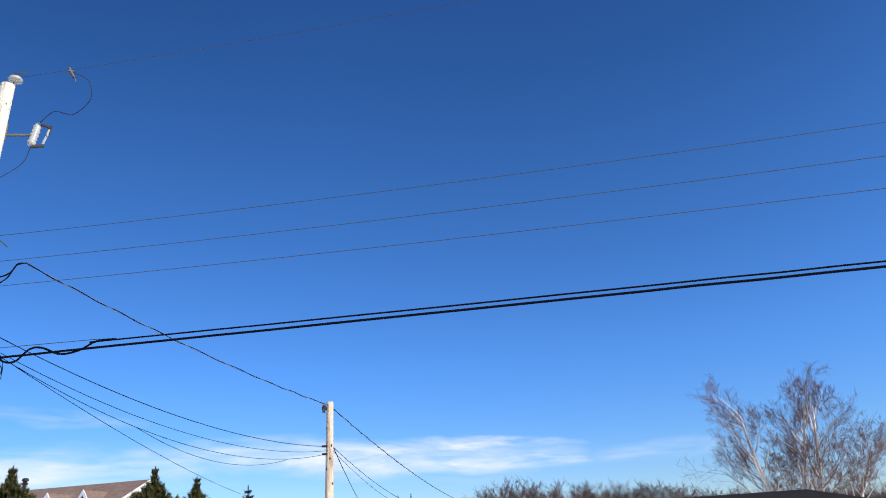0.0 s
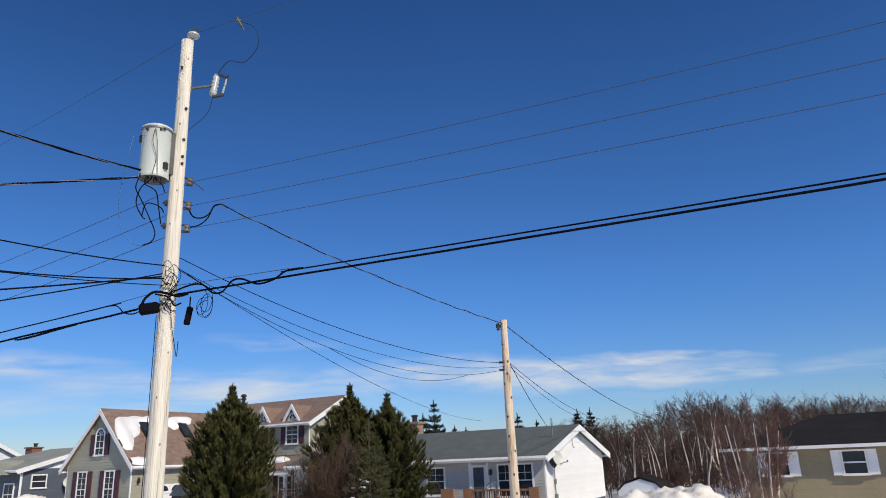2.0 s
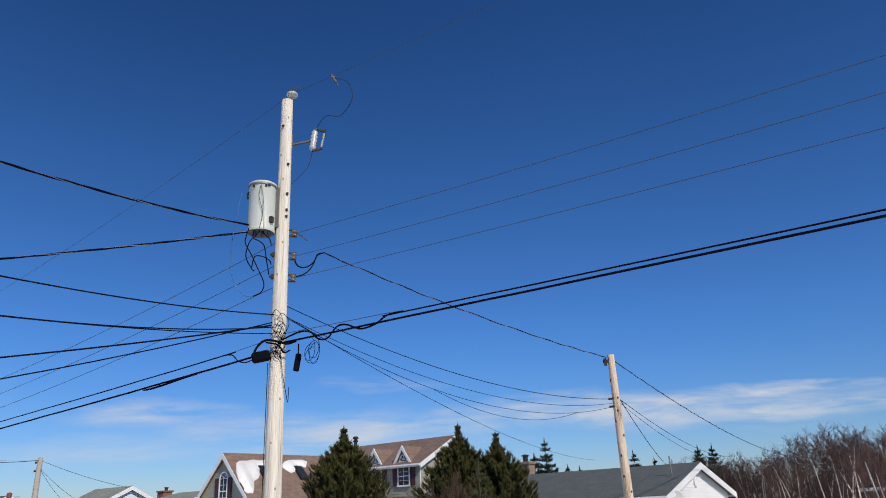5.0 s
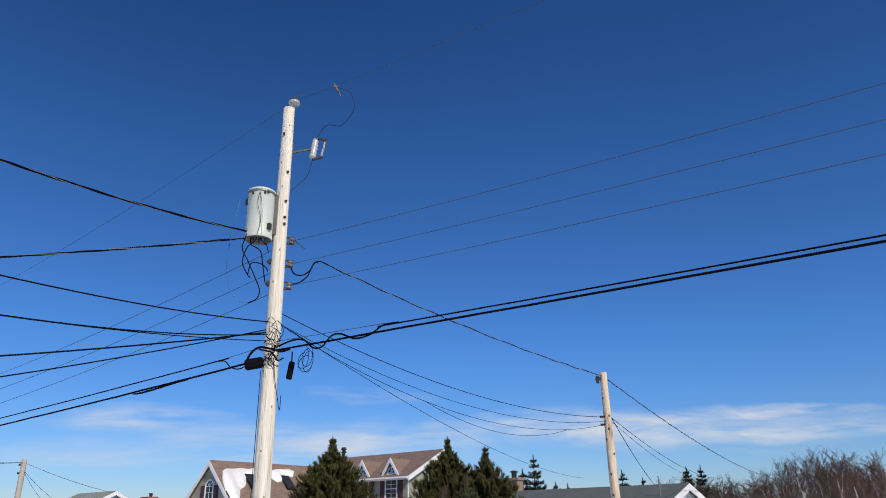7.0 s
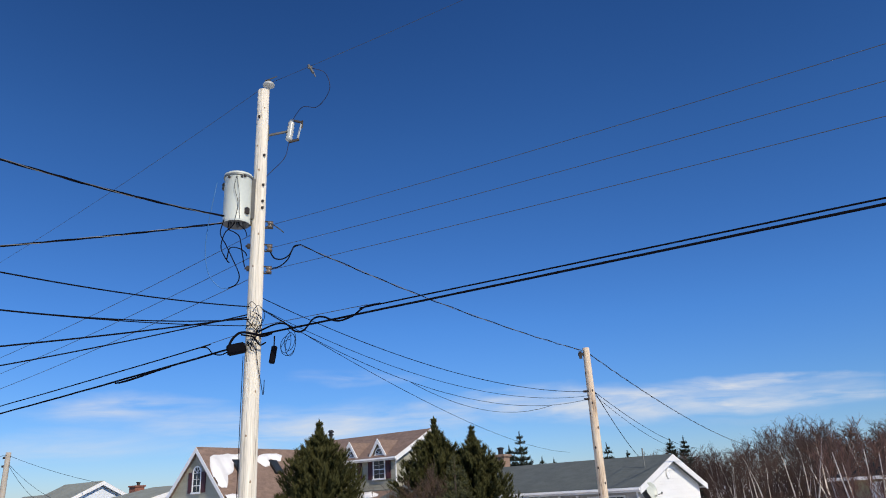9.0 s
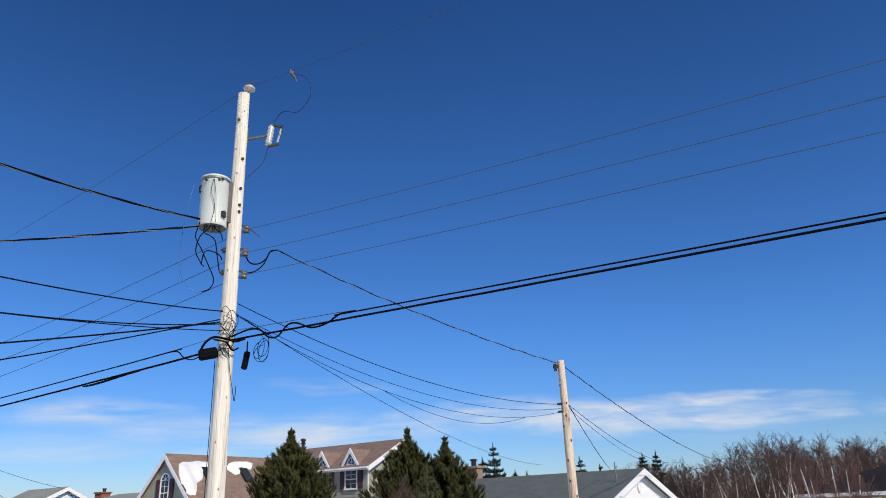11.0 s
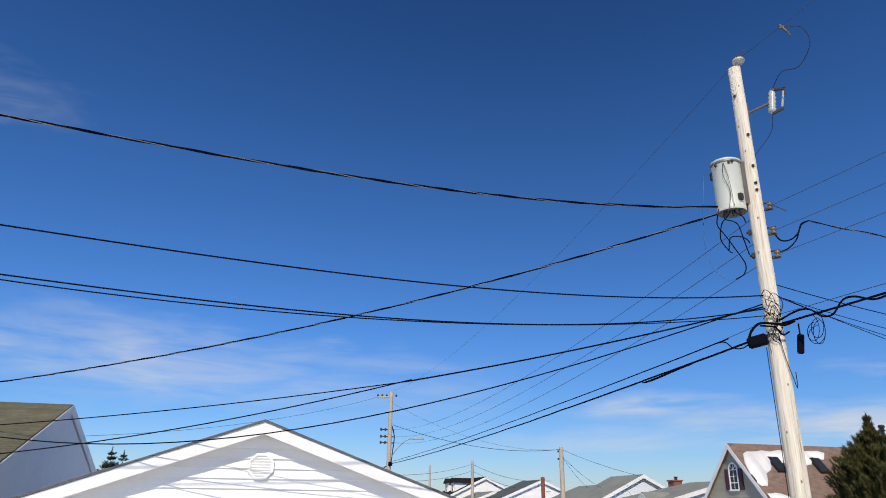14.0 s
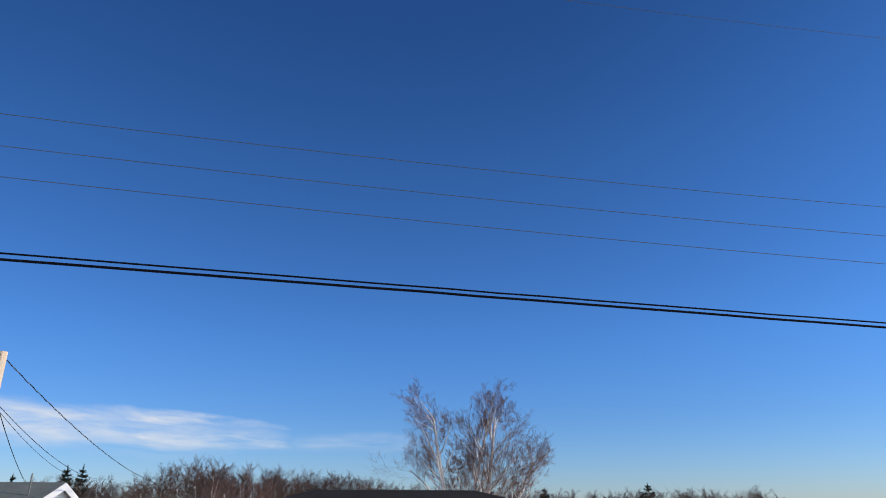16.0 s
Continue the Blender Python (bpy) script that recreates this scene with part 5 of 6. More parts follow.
def strand(z_of, start, heading, s0, s1, r, material, label, name="overhead_cable", n=48, twist=0, group="overhead lines", wob=0.0):
    """A hanging line in the upright plane of a heading; z_of gives its height s metres along."""
    d = Vector((-math.sin(radians(heading)), math.cos(radians(heading)), 0))
    side = Vector((0, 0, 1)).cross(d)
    base = Vector((start[0], start[1], 0))
    n = n if not twist else int((s1 - s0) / 0.085)
    pts = []
    for k in range(n + 1):
        s = s0 + (s1 - s0) * k / n
        pts.append(base + d * s + Vector((0, 0, z_of(s) + wob * noise.noise(Vector((s * 1.3, heading, 0))))) + side * wob * noise.noise(Vector((s, 4, heading))))
    bm = bmesh.new()
    if not twist:
        tube(bm, pts, r, 6)
    else:
        ph = heading
        bare = None
        for j in range(twist):
            row = []
            for k, p in enumerate(pts):
                s = s0 + (s1 - s0) * k / n
                a = s * math.tau / 1.15 + j * math.tau / twist + 1.2 * math.sin(s * 0.9 + ph)
                q = r * 1.12 * (1 + 0.5 * noise.noise(Vector((s * 0.8, j, ph))))
                row.append(p + side * math.cos(a) * q + Vector((0, 0, math.sin(a) * q)))
            if j:
                tube(bm, row, r, 5)
            else:
                bare = row
        ob = part(name, bm, material, smooth=True)
        part("bare_neutral", tubes((bare, r * 0.62, 5)), NEUTRAL, ob, "bare aluminium neutral strand")
        return tagged(ob, label, "overhead line", group)
    return tagged(part(name, bm, material, smooth=True), label, "overhead line", group)


def quad(a, b, c):
    return lambda s: a + b * s + c * s * s


def between(p, q, sag, r, material, label, twist=0, name="overhead_cable", group="overhead lines"):
    p, q = Vector(p), Vector(q)
    h = (q - p)
    L = Vector((h.x, h.y)).length
    heading = math.degrees(math.atan2(-h.x, h.y))
    return strand(lambda s: p.z + (q.z - p.z) * s / L - 4 * sag * (s / L) * (1 - s / L), p, heading, 0, L, r, material, label, name, 40, twist, group)


P = POLE
PRIM = "thin grey primary conductor high along the street"
SEC = "bare grey secondary conductor along the street"
TEL = "thick black telephone cable lashed to its strand"
SVC = "twisted black triplex service cable to a house"
TD = "thin black telephone drop wire to a house"
strand(quad(10.50, -0.110, 0.00262), P + RIGHT * 0.09, 69, 0, 38.5, 0.0042, GREY_WIRE, PRIM, "overhead_wire")
strand(quad(10.50, -0.052, 0.0028), P + RIGHT * 0.09, -107, 0, 33, 0.0038, GREY_WIRE, PRIM, "overhead_wire")
for i, (za, zf) in enumerate(zip(SPOOLS, (7.6, 7.15, 6.75))):
    L = (FAR - P).length
    strand(quad(za, (zf - za) / L - 0.0026 * L, 0.0026), P + RIGHT * 0.2, 69, 0, L, 0.0055, GREY_WIRE, SEC, "overhead_wire")
    strand(quad(za, -0.050 + 0.004 * i, 0.0019 - 0.0004 * i), P + RIGHT * 0.22, -107, 0, 33, 0.0042, GREY_WIRE, SEC, "overhead_wire")
strand(quad(5.62, -0.0203, 0.00044), P, 69, 1.2, 38.5, 0.012, BLACK_CABLE, TEL, wob=0.01)
strand(quad(5.44, -0.0216, 0.00051), P, 69, 0, 38.5, 0.018, BLACK_CABLE, TEL, wob=0.012)
strand(quad(5.645, -0.0207, 0.0002), P, -107, 2.3, 33, 0.011, BLACK_CABLE, TEL, wob=0.006)
strand(quad(5.545, -0.0145, -0.00005), P, -107, 0, 33, 0.016, BLACK_CABLE, TEL, wob=0.006)
strand(quad(5.7, -0.03, 0.0), P, -107, 0, 2.45, 0.005, GREY_WIRE, "thin steel strand above the telephone cables", "overhead_wire")
strand(quad(5.665, -0.045, 0.0), P, 69, 0.05, 1.5, 0.005, GREY_WIRE, "thin steel strand above the telephone cables", "overhead_wire")
lump = P + Vector((-math.sin(radians(69)), math.cos(radians(69)), 0)) * 3.3
ls = thing("cable_splice", Matrix.Translation(Vector((lump.x, lump.y, 5.36))), "black cable splice swelling on a telephone cable", "cable splice")
part("sleeve", tubes(([LINE * u + Vector((0, 0, -0.019 * u - w)) for u, w in ((-0.9, 0.0), (-0.6, 0.004), (-0.3, 0.012), (0.0, 0.022), (0.3, 0.03), (0.6, 0.034), (0.85, 0.03), (1.0, 0.015))], [0.016, 0.016, 0.017, 0.019, 0.022, 0.023, 0.019, 0.012], 8)), BLACK_CABLE, ls, smooth=True)
tagged(part("cable_loop", tubes((smooth_path([POLE + LINE * a + Vector((0, 0, c)) for a, c in ((0.3, 5.36), (0.55, 5.40), (0.85, 5.36), (1.1, 5.42), (1.3, 5.56), (1.6, 5.595))], 8), 0.011, 6)), BLACK_CABLE, smooth=True), "black cable rising to its strand", "cable", "pole leads")
# service cables and drops to the left of the street
T0 = P - RIGHT * 0.42
strand(lambda u: 7.676 - 0.1791 * u + 0.01755 * u ** 2 - 0.00046 * u ** 3, T0, 165, 0, 15, 0.0095, BLACK_CABLE, SVC, twist=3)
strand(lambda u: 7.607 - 0.2296 * u + 0.00797 * u ** 2 - 0.00011 * u ** 3, T0, 125, 0.0, 30.0, 0.0095, BLACK_CABLE, SVC, twist=3)
strand(lambda u: 6.05 - 0.161 * u + 0.01707 * u ** 2 - 0.00047 * u ** 3, P, 165, 0.1, 15, 0.011, BLACK_CABLE, TD)
strand(lambda u: 5.843 - 0.2462 * u + 0.02341 * u ** 2 - 0.00061 * u ** 3, P, 165, 0.1, 15, 0.010, BLACK_CABLE, TD)
strand(quad(5.72, -0.184, 0.0108), P, 167, 0.1, 15, 0.008, BLACK_CABLE, TD)
# two drops lashed together near the pole, parting on their way to the long building
strand(quad(5.884, -0.2360, 0.00694), P, 138, 0.1, 5.9, 0.013, BLACK_CABLE, TD)
strand(quad(6.417, -0.3377, 0.00915), P, 138, 5.8, 24.2, 0.010, BLACK_CABLE, TD)
strand(quad(5.627, -0.1780, 0.00447), P, 138, 5.8, 28.0, 0.009, BLACK_CABLE, TD)
strand(lambda u: 5.943 - 0.3322 * u + 0.00524 * u ** 2 + 0.00061 * u ** 3 if u < 13 else 3.85 + 0.045 * (u - 13), P, 138, 0.1, 26, 0.010, BLACK_CABLE, TD)
# to the service pole and beyond
ST = Vector((SERVICE.x, SERVICE.y, 6.5))
loop_top = P + RIGHT * 0.77 - VIEW * 0.5 + Vector((0, 0, 7.40))
between(loop_top, ST, 0.15, 0.009, BLACK_CABLE, SVC, 2)
lead("cable_loop", [(0.2, 0.0, 7.12), (0.3, -0.2, 7.02), (0.45, -0.3, 7.04), (0.58, -0.37, 7.16), (0.66, -0.43, 7.34), (0.77, -0.5, 7.40)], 0.013, BLACK_CABLE, "black service lead looping to a spool insulator")
lead("cable_loop", [(0.2, 0.0, 6.74), (0.4, -0.25, 6.88), (0.55, -0.35, 7.06), (0.64, -0.42, 7.30), (0.74, -0.49, 7.39)], 0.011, BLACK_CABLE, "black service lead looping to a spool insulator")
lead("wire_tail", [(0.2, 0.05, 7.58), (0.32, 0.05, 7.52), (0.45, 0.05, 7.42)], 0.009, GREY_WIRE, "short grey wire tail at an insulator", "pole leads", "wire")
D5 = Vector((SERVICE.x, SERVICE.y, 5.36))
TO_SERVICE = -26.578   # heading from the tall pole to the service pole
strand(quad(6.267, -0.2521, 0.01579), P, TO_SERVICE, 0.1, 10.7, 0.0075, BLACK_CABLE, TD)
strand(quad(6.077, -0.2913, 0.02017), P, TO_SERVICE, 0.1, 10.7, 0.0055, BLACK_CABLE, TD)
strand(quad(6.075, -0.3680, 0.02666), P, TO_SERVICE, 0.1, 10.7, 0.0055, BLACK_CABLE, TD)
strand(quad(7.021, -0.7324, 0.05585), P, TO_SERVICE, 3.72, 8.76, 0.005, BLACK_CABLE, "slack thin telephone drop wire sagging below its neighbour")
strand(quad(6.095, -0.1393, 0.0032), P, -5.2, 0.1, 26.0, 0.006, BLACK_CABLE, TD)
between(ST + Vector((0.1, 0, -0.1)), seen(-8.6, 2.2, 56), 0.7, 0.010, BLACK_CABLE, SVC, 2)
between(D5 + Vector((0.1, 0, 0)), seen(0.95, 2.5, 33.6), 0.1, 0.011, BLACK_CABLE, SVC)
between(D5 + Vector((0.1, 0, 0)), seen(-4.4, 2.6, 46), 0.55, 0.008, BLACK_CABLE, TD)
between(D5 + Vector((0.1, 0, -0.1)), seen(-3.4, 2.6, 46), 0.55, 0.006, BLACK_CABLE, TD)

sp = thing("service_pole", Matrix.Translation(SERVICE), "short warm-toned wooden service pole with cable brackets", "utility pole", "utility poles")
part("shaft", pole_shaft(6.6, 0.15, 0.095, 4.0, 16), POLE_WARM, sp, "warm knotty wood", smooth=True)
part("bracket", boxes((-0.22, -0.08, -0.12, -0.06, 6.38, 6.46), (-0.2, -0.12, -0.14, -0.06, 6.3, 6.5)), RUST, sp)
for z in (5.15, 5.36):
    part("bracket", boxes((-0.2, -0.08, -0.1, -0.05, z, z + 0.055)), RUST, sp)
part("riser", tubes(([(0.06, 0.13, 5.4), (0.06, 0.15, 3.0), (0.06, 0.17, 0.2)], 0.02, 6)), BLACK_CABLE, sp, "black riser cable down the pole")
for k in range(14):
    ka, kz = math.sin(k * 2.3) * 0.9, 0.6 + k * 0.41 + 0.12 * math.sin(k * 5.1)
    kr = 0.15 - 0.055 * kz / 6.6
    part("knot", lathe([(0.028, -0.01), (0.024, 0.006), (0.004, 0.012)], 7, Matrix.Translation((kr * math.sin(ka), -kr * math.cos(ka), kz)) @ Matrix.Rotation(ka, 4, "Z") @ Matrix.Rotation(radians(90), 4, "X") @ Matrix.Diagonal((1, 1.5, 1, 1))), BARK, sp)

fp = thing("utility_pole", Matrix.Translation(FAR), "distant wooden utility pole with crossarm and street lamp arm", "utility pole", "utility poles")
part("shaft", pole_shaft(10.1, 0.18, 0.13, 6.0, 14), POLE_GREY, fp, smooth=True)
R2 = Vector((math.cos(radians(60)), math.sin(radians(60)), 0))
part("crossarm", tubes(([-R2 * 0.95 + Vector((0, 0, 9.72)), R2 * 0.1 + Vector((0, 0, 9.78))], 0.075, 5)), POLE_GREY, fp)
for k in (-0.9, -0.6, -0.3, 0.35):
    part("insulator", lathe([(0.03, 0), (0.07, 0.05), (0.07, 0.1), (0.03, 0.16)], 8, Matrix.Translation(R2 * k + Vector((0, 0, 9.78)))), RUST, fp)
for z in (7.6, 7.15, 6.75):
    part("spool_bracket", tubes(([-R2 * 0.6 + Vector((0, 0, z)), R2 * 0.3 + Vector((0, 0, z - 0.03))], 0.04, 5), ([-R2 * 0.6 + Vector((0, 0, z - 0.09)), -R2 * 0.6 + Vector((0, 0, z + 0.09))], 0.06, 6), ([-R2 * 0.3 + Vector((0, 0, z - 0.09)), -R2 * 0.3 + Vector((0, 0, z + 0.09))], 0.06, 6)), RUST, fp)
part("lamp_arm", tubes((smooth_path([R2 * 0.1 + Vector((0, 0, 5.7)), R2 * 0.5 + Vector((0, 0, 6.35)), R2 * 1.2 + Vector((0, 0, 6.95)), R2 * 1.75 + Vector((0, 0, 7.0))], 6), 0.035, 6)), GALV, fp, "curved grey street lamp arm")
part("lamp_head", boxes((-0.15, 0.5, -0.13, 0.13, -0.07, 0.09), m=Matrix.Translation(R2 * 1.8 + Vector((0, 0, 7.03))) @ Matrix.Rotation(radians(60), 4, "Z"), bevel=0.05), PORCELAIN, fp, "pale cobra-head street lamp")
part("cable_loop", tubes((smooth_path([R2 * 0.1 + Vector((0, 0, 7.9)), R2 * 0.3 + Vector((0, 0, 7.2)), R2 * 0.25 + Vector((0, 0, 6.4)), R2 * 0.1 + Vector((0, 0, 5.3)), -R2 * 0.2 + Vector((0, 0, 5.2)), -R2 * 0.5 + Vector((0, 0, 5.0))], 6), 0.035, 5)), BLACK_CABLE, fp)
part("cable_box", boxes((-0.15, 0.3, -0.1, 0.1, 5.25, 5.5)), BLACK_CABLE, fp)

mp = thing("utility_pole", Matrix.Translation(MID), "distant grey wooden utility pole on a side street", "utility pole", "utility poles")
part("shaft", pole_shaft(7.6, 0.24, 0.18, 8.0, 12), POLE_GREY, mp, smooth=True)
for z in (7.15, 6.55):
    part("bracket", boxes((-0.26, -0.14, -0.2, -0.1, z, z + 0.15)), RUST, mp)
for az, el, d, r, lean in ((53.6, 3.35, 80, 0.16, 0), (56.9, 3.0, 110, 0.16, 0), (66.3, 4.7, 70, 0.13, 0)):
    at = polar(az, d)
    q = thing("utility_pole", Matrix.Translation(at), "far grey wooden pole against the sky", "utility pole", "utility poles")
    part("shaft", pole_shaft(2.8 + d * math.tan(radians(el)), r * 1.2, r, az, 10), POLE_GREY, q, smooth=True)
MT = Vector((MID.x, MID.y, 7.4))
FARW = "thin dark wire between distant poles"
between(Vector((FAR.x, FAR.y, 7.9)) + R2 * 0.2, MT, 0.7, 0.018, BLACK_CABLE, FARW)
between(MT, seen(41.0, 2.3, 58), 0.15, 0.014, BLACK_CABLE, FARW)
between(MT - Vector((0, 0, 0.5)), seen(44.8, 1.4, 60), 0.2, 0.012, BLACK_CABLE, FARW)
between(MT - Vector((0, 0, 0.5)), seen(43.8, 1.4, 60), 0.2, 0.012, BLACK_CABLE, FARW)
for el0, el1 in ((3.0, 2.5), (2.5, 1.75)):
    between(seen(60, el0 - 0.8, 52), seen(53.6, el0 + 0.1, 80), 0.3, 0.014, GREY_WIRE, FARW)
    between(seen(53.6, el0 + 0.1, 80), seen(47.6, el1 - 0.6, 76), 0.6, 0.02, GREY_WIRE, FARW)
between(Vector((FAR.x, FAR.y, 9.75)) - R2 * 0.85, seen(86, 4.1, 34), 0.6, 0.009, GREY_WIRE, FARW)
between(Vector((FAR.x, FAR.y, 9.4)), MT, 1.0, 0.008, GREY_WIRE, FARW)

# rust-red post, sign and vehicles by the far houses
post = thing("post", Matrix.Translation(polar(48.2, 58)), "rust-red painted steel post", "post")
part("shaft", tubes(([(0, 0, -0.2), (0, 0, 4.85)], 0.15, 12)), RED_PAINT, post)
part("cap", lathe([(0.17, 4.8), (0.17, 4.95), (0.05, 5.02)], 12), RED_PAINT, post)
sg = thing("sign", Matrix.Translation(polar(46.9, 59)) @ pose(0, 0, 0.6, 0, 0, 46) @ Matrix.Scale(0.7, 4), "small blue sign board with white bars", "sign")
part("board", boxes((-0.45, 0.45, -0.04, 0.04, 1.9, 2.85)), SIGN_BLUE, sg)
part("lettering", boxes((-0.35, 0.35, -0.055, -0.04, 2.5, 2.62), (-0.3, 0.3, -0.055, -0.04, 2.2, 2.3)), WHITE_TRIM, sg, "white bars of lettering")
for x in (-0.4, 0.34):
    part("leg", boxes((x, x + 0.06, -0.03, 0.03, -1.0, 1.9)), GALV, sg)


def vehicle(name, az, d, turn, label, pickup):
    v = thing(name, Matrix.Translation(polar(az, d, 0.0)) @ pose(0, 0, 0, 0, 0, turn), label, "vehicle", "parked vehicles")
    if pickup:
        prof = [(-2.7, 0.5), (2.7, 0.5), (2.75, 0.95), (1.5, 1.15), (0.9, 1.75), (-0.5, 1.78), (-0.75, 1.2), (-2.7, 1.15)]
    else:
        prof = [(-2.3, 0.45), (2.3, 0.45), (2.35, 0.9), (1.2, 1.05), (0.6, 1.65), (-1.7, 1.68), (-2.3, 1.05)]
    part("body", prisms(([(a, b) for a, b in prof], -0.9, 0.9), m=Matrix.Rotation(radians(90), 4, "Z")), CAR_DARK, v)
    part("side_window", prisms(([(1.3, 1.18), (0.82, 1.68), (-0.4, 1.7), (-0.6, 1.2)], -0.92, 0.92), m=Matrix.Rotation(radians(90), 4, "Z")), PANE_SKY, v)
    for y in (-1.6, 1.6):
        for x in (-0.8, 0.8):
            w = part("wheel", lathe([(0.2, -0.1), (0.36, -0.1), (0.37, 0), (0.36, 0.1), (0.2, 0.1)], 14, Matrix.Translation((x, y, 0.36)) @ Matrix.Rotation(radians(90), 4, "Y")), BLACK, v)
            part("rim", lathe([(0.02, -0.08), (0.2, -0.11), (0.2, 0.11), (0.02, 0.08)], 10, Matrix.Translation((x, y, 0.36)) @ Matrix.Rotation(radians(90), 4, "Y")), GALV, w)
    for x in (-0.7, 0.7):
        part("tail_light", boxes((x - 0.15, x + 0.15, -2.36 if not pickup else -2.75, -2.3 if not pickup else -2.69, 0.85, 1.05)), CAR_RED, v)
    return v


vehicle("pickup_truck", 49.2, 68, 60, "parked black pickup truck beyond the snow", True).location.z = 0.75
vehicle("car", 44.9, 64, 120, "parked dark car in front of a house", False).location.z = 0.75
vehicle("car", 27.2, 38, -20, "parked dark car with red tail lights by the garage", False).location.z = 0.5


# ---- trees ----
def needle_tree(name, at, h, width, seed, label, material=NEEDLES, base=0.4, levels=26, tilt=(28, 50), power=0.75, needle=0.13, snow=False, shoots=1.0, open_=0.0, bell=0.0, lift=(-0.05, 0.95)):
    rnd = random.Random(seed)
    t = thing(name, Matrix.Translation(at), label, "tree", "evergreen trees")
    part("trunk", tubes(([(0, 0, -0.3), (0.02, 0.01, h * 0.5), (0, 0, h * 0.97)], [0.035 * h * 0.6, 0.02 * h * 0.6, 0.008], 7)), BARK, t)
    verts, faces, snow_pts = [], [], []

    def tuft(p, d, ln, w):
        """One leafy shoot: narrow blades standing out round an axis."""
        side = d.orthogonal().normalized()
        up2 = d.cross(side)
        n = 12
        for k in range(n):
            a = k * 2.4 + rnd.random()
            s = 0.1 + 0.85 * k / n
            root = p + d * (ln * s * 0.75)
            out = (side * math.cos(a) + up2 * math.sin(a))
            tip = root + d * (ln * 0.42) + out * w
            b = (d.cross(out)).normalized() * w * 0.17
            i = len(verts)
            verts.extend((root - b, root + b, tip))
            faces.append((i, i + 1, i + 2))
        i = len(verts)
        b = side * w * 0.3
        verts.extend((p - b, p + b, p + d * ln * 1.15))
        faces.append((i, i + 1, i + 2))
    for lv in range(levels):
        f = (lv + rnd.uniform(-0.3, 0.3)) / levels
        z = base + (h - base) * max(0, min(0.985, f))
        rmax = width / 2 * ((1 - f) ** power if not bell else min(1, (1 - f) * bell) ** 0.85) * (1 - 1.6 * max(0, f - 0.72)) * (1 if f > 0.12 else 0.75 + 2 * f)
        if bell:
            rmax = max(0.04, rmax - 0.5 * max(0, f - 0.45))
        nb = 12 if f < 0.7 else (8 if f < 0.88 else 5)
        fin = 1.0 if f < 0.8 else 1.0 - 2.2 * (f - 0.8)
        for k in range(nb):
            if rnd.random() < open_:
                continue
            a = k * math.tau / nb + rnd.uniform(-0.35, 0.35) + lv * 0.7
            ln = rmax * rnd.uniform(0.68, 1.12) + 0.03
            el = radians(rnd.uniform(*tilt) * (0.6 + 0.6 * f))
            d0 = Vector((math.cos(a) * math.cos(el), math.sin(a) * math.cos(el), math.sin(el)))
            start = Vector((0, 0, z - ln * 0.35 * math.sin(el)))
            ns = max(2, int(ln / 0.17 * shoots))
            for j in range(ns):
                g = (j + 0.6) / ns
                if g < 0.28 and ln > 0.7:
                    continue
                p = start + d0 * ln * g + Vector((0, 0, 0.10 * ln * g * g))
                for q in range(2):
                    dv = (d0 + Vector((rnd.uniform(-0.75, 0.75), rnd.uniform(-0.75, 0.75), rnd.uniform(*lift)))).normalized()
                    tuft(p, dv, rnd.uniform(0.22, 0.36) * (needle / 0.13) * fin, needle * rnd.uniform(0.6, 0.95) * fin)
                if snow and g > 0.45 and f < 0.5 and rnd.random() < 0.10:
                    snow_pts.append(p + Vector((0, 0, 0.06)))
            tuft(start + d0 * ln, (d0 + Vector((0, 0, 0.8))).normalized(), 0.3 * needle / 0.13 * fin, needle * 0.8 * fin)
    if bell:
        # the leader and the candles round it
        for k in range(34):
            g = k / 33
            a, q = k * 2.4, 0.11 * (1 - g) + 0.01
            tuft(Vector((math.cos(a) * q, math.sin(a) * q, h * (0.82 + 0.13 * g))), Vector((math.cos(a) * 0.6 * (1 - g), math.sin(a) * 0.6 * (1 - g), 1)).normalized(), 0.32, 0.06)
    for k in range(14):
        g = k / 13
        tuft(Vector((0, 0, h * (0.90 + 0.085 * g))), Vector((rnd.uniform(-0.5, 0.5) * (1 - g), rnd.uniform(-0.5, 0.5) * (1 - g), 1)).normalized(), 0.26 * needle / 0.13, needle * (0.6 - 0.25 * g))
    me = bpy.data.meshes.new("crown")
    me.from_pydata([tuple(v) for v in verts], [], faces)
    me.materials.append(material)
    c = new("crown", me)
    c.parent = t
    if snow_pts:
        for p in snow_pts:
            r = rnd.uniform(0.03, 0.085)
            bm = bmesh.new()
            bmesh.ops.create_icosphere(bm, subdivisions=2, radius=1, matrix=Matrix.Translation(p) @ pose(0, 0, 0, rnd.uniform(-20, 20), rnd.uniform(-20, 20), rnd.uniform(0, 180)) @ Matrix.Diagonal((r * rnd.uniform(1.2, 2.2), r * 1.1, r * 0.5, 1)))
            for v in bm.verts:
                v.co += Vector((0, 0, 0.35 * r * noise.noise(v.co * 14)))
            part("snow_clump", bm, SNOW, t, "small clump of snow on a bough", smooth=True)
    return t


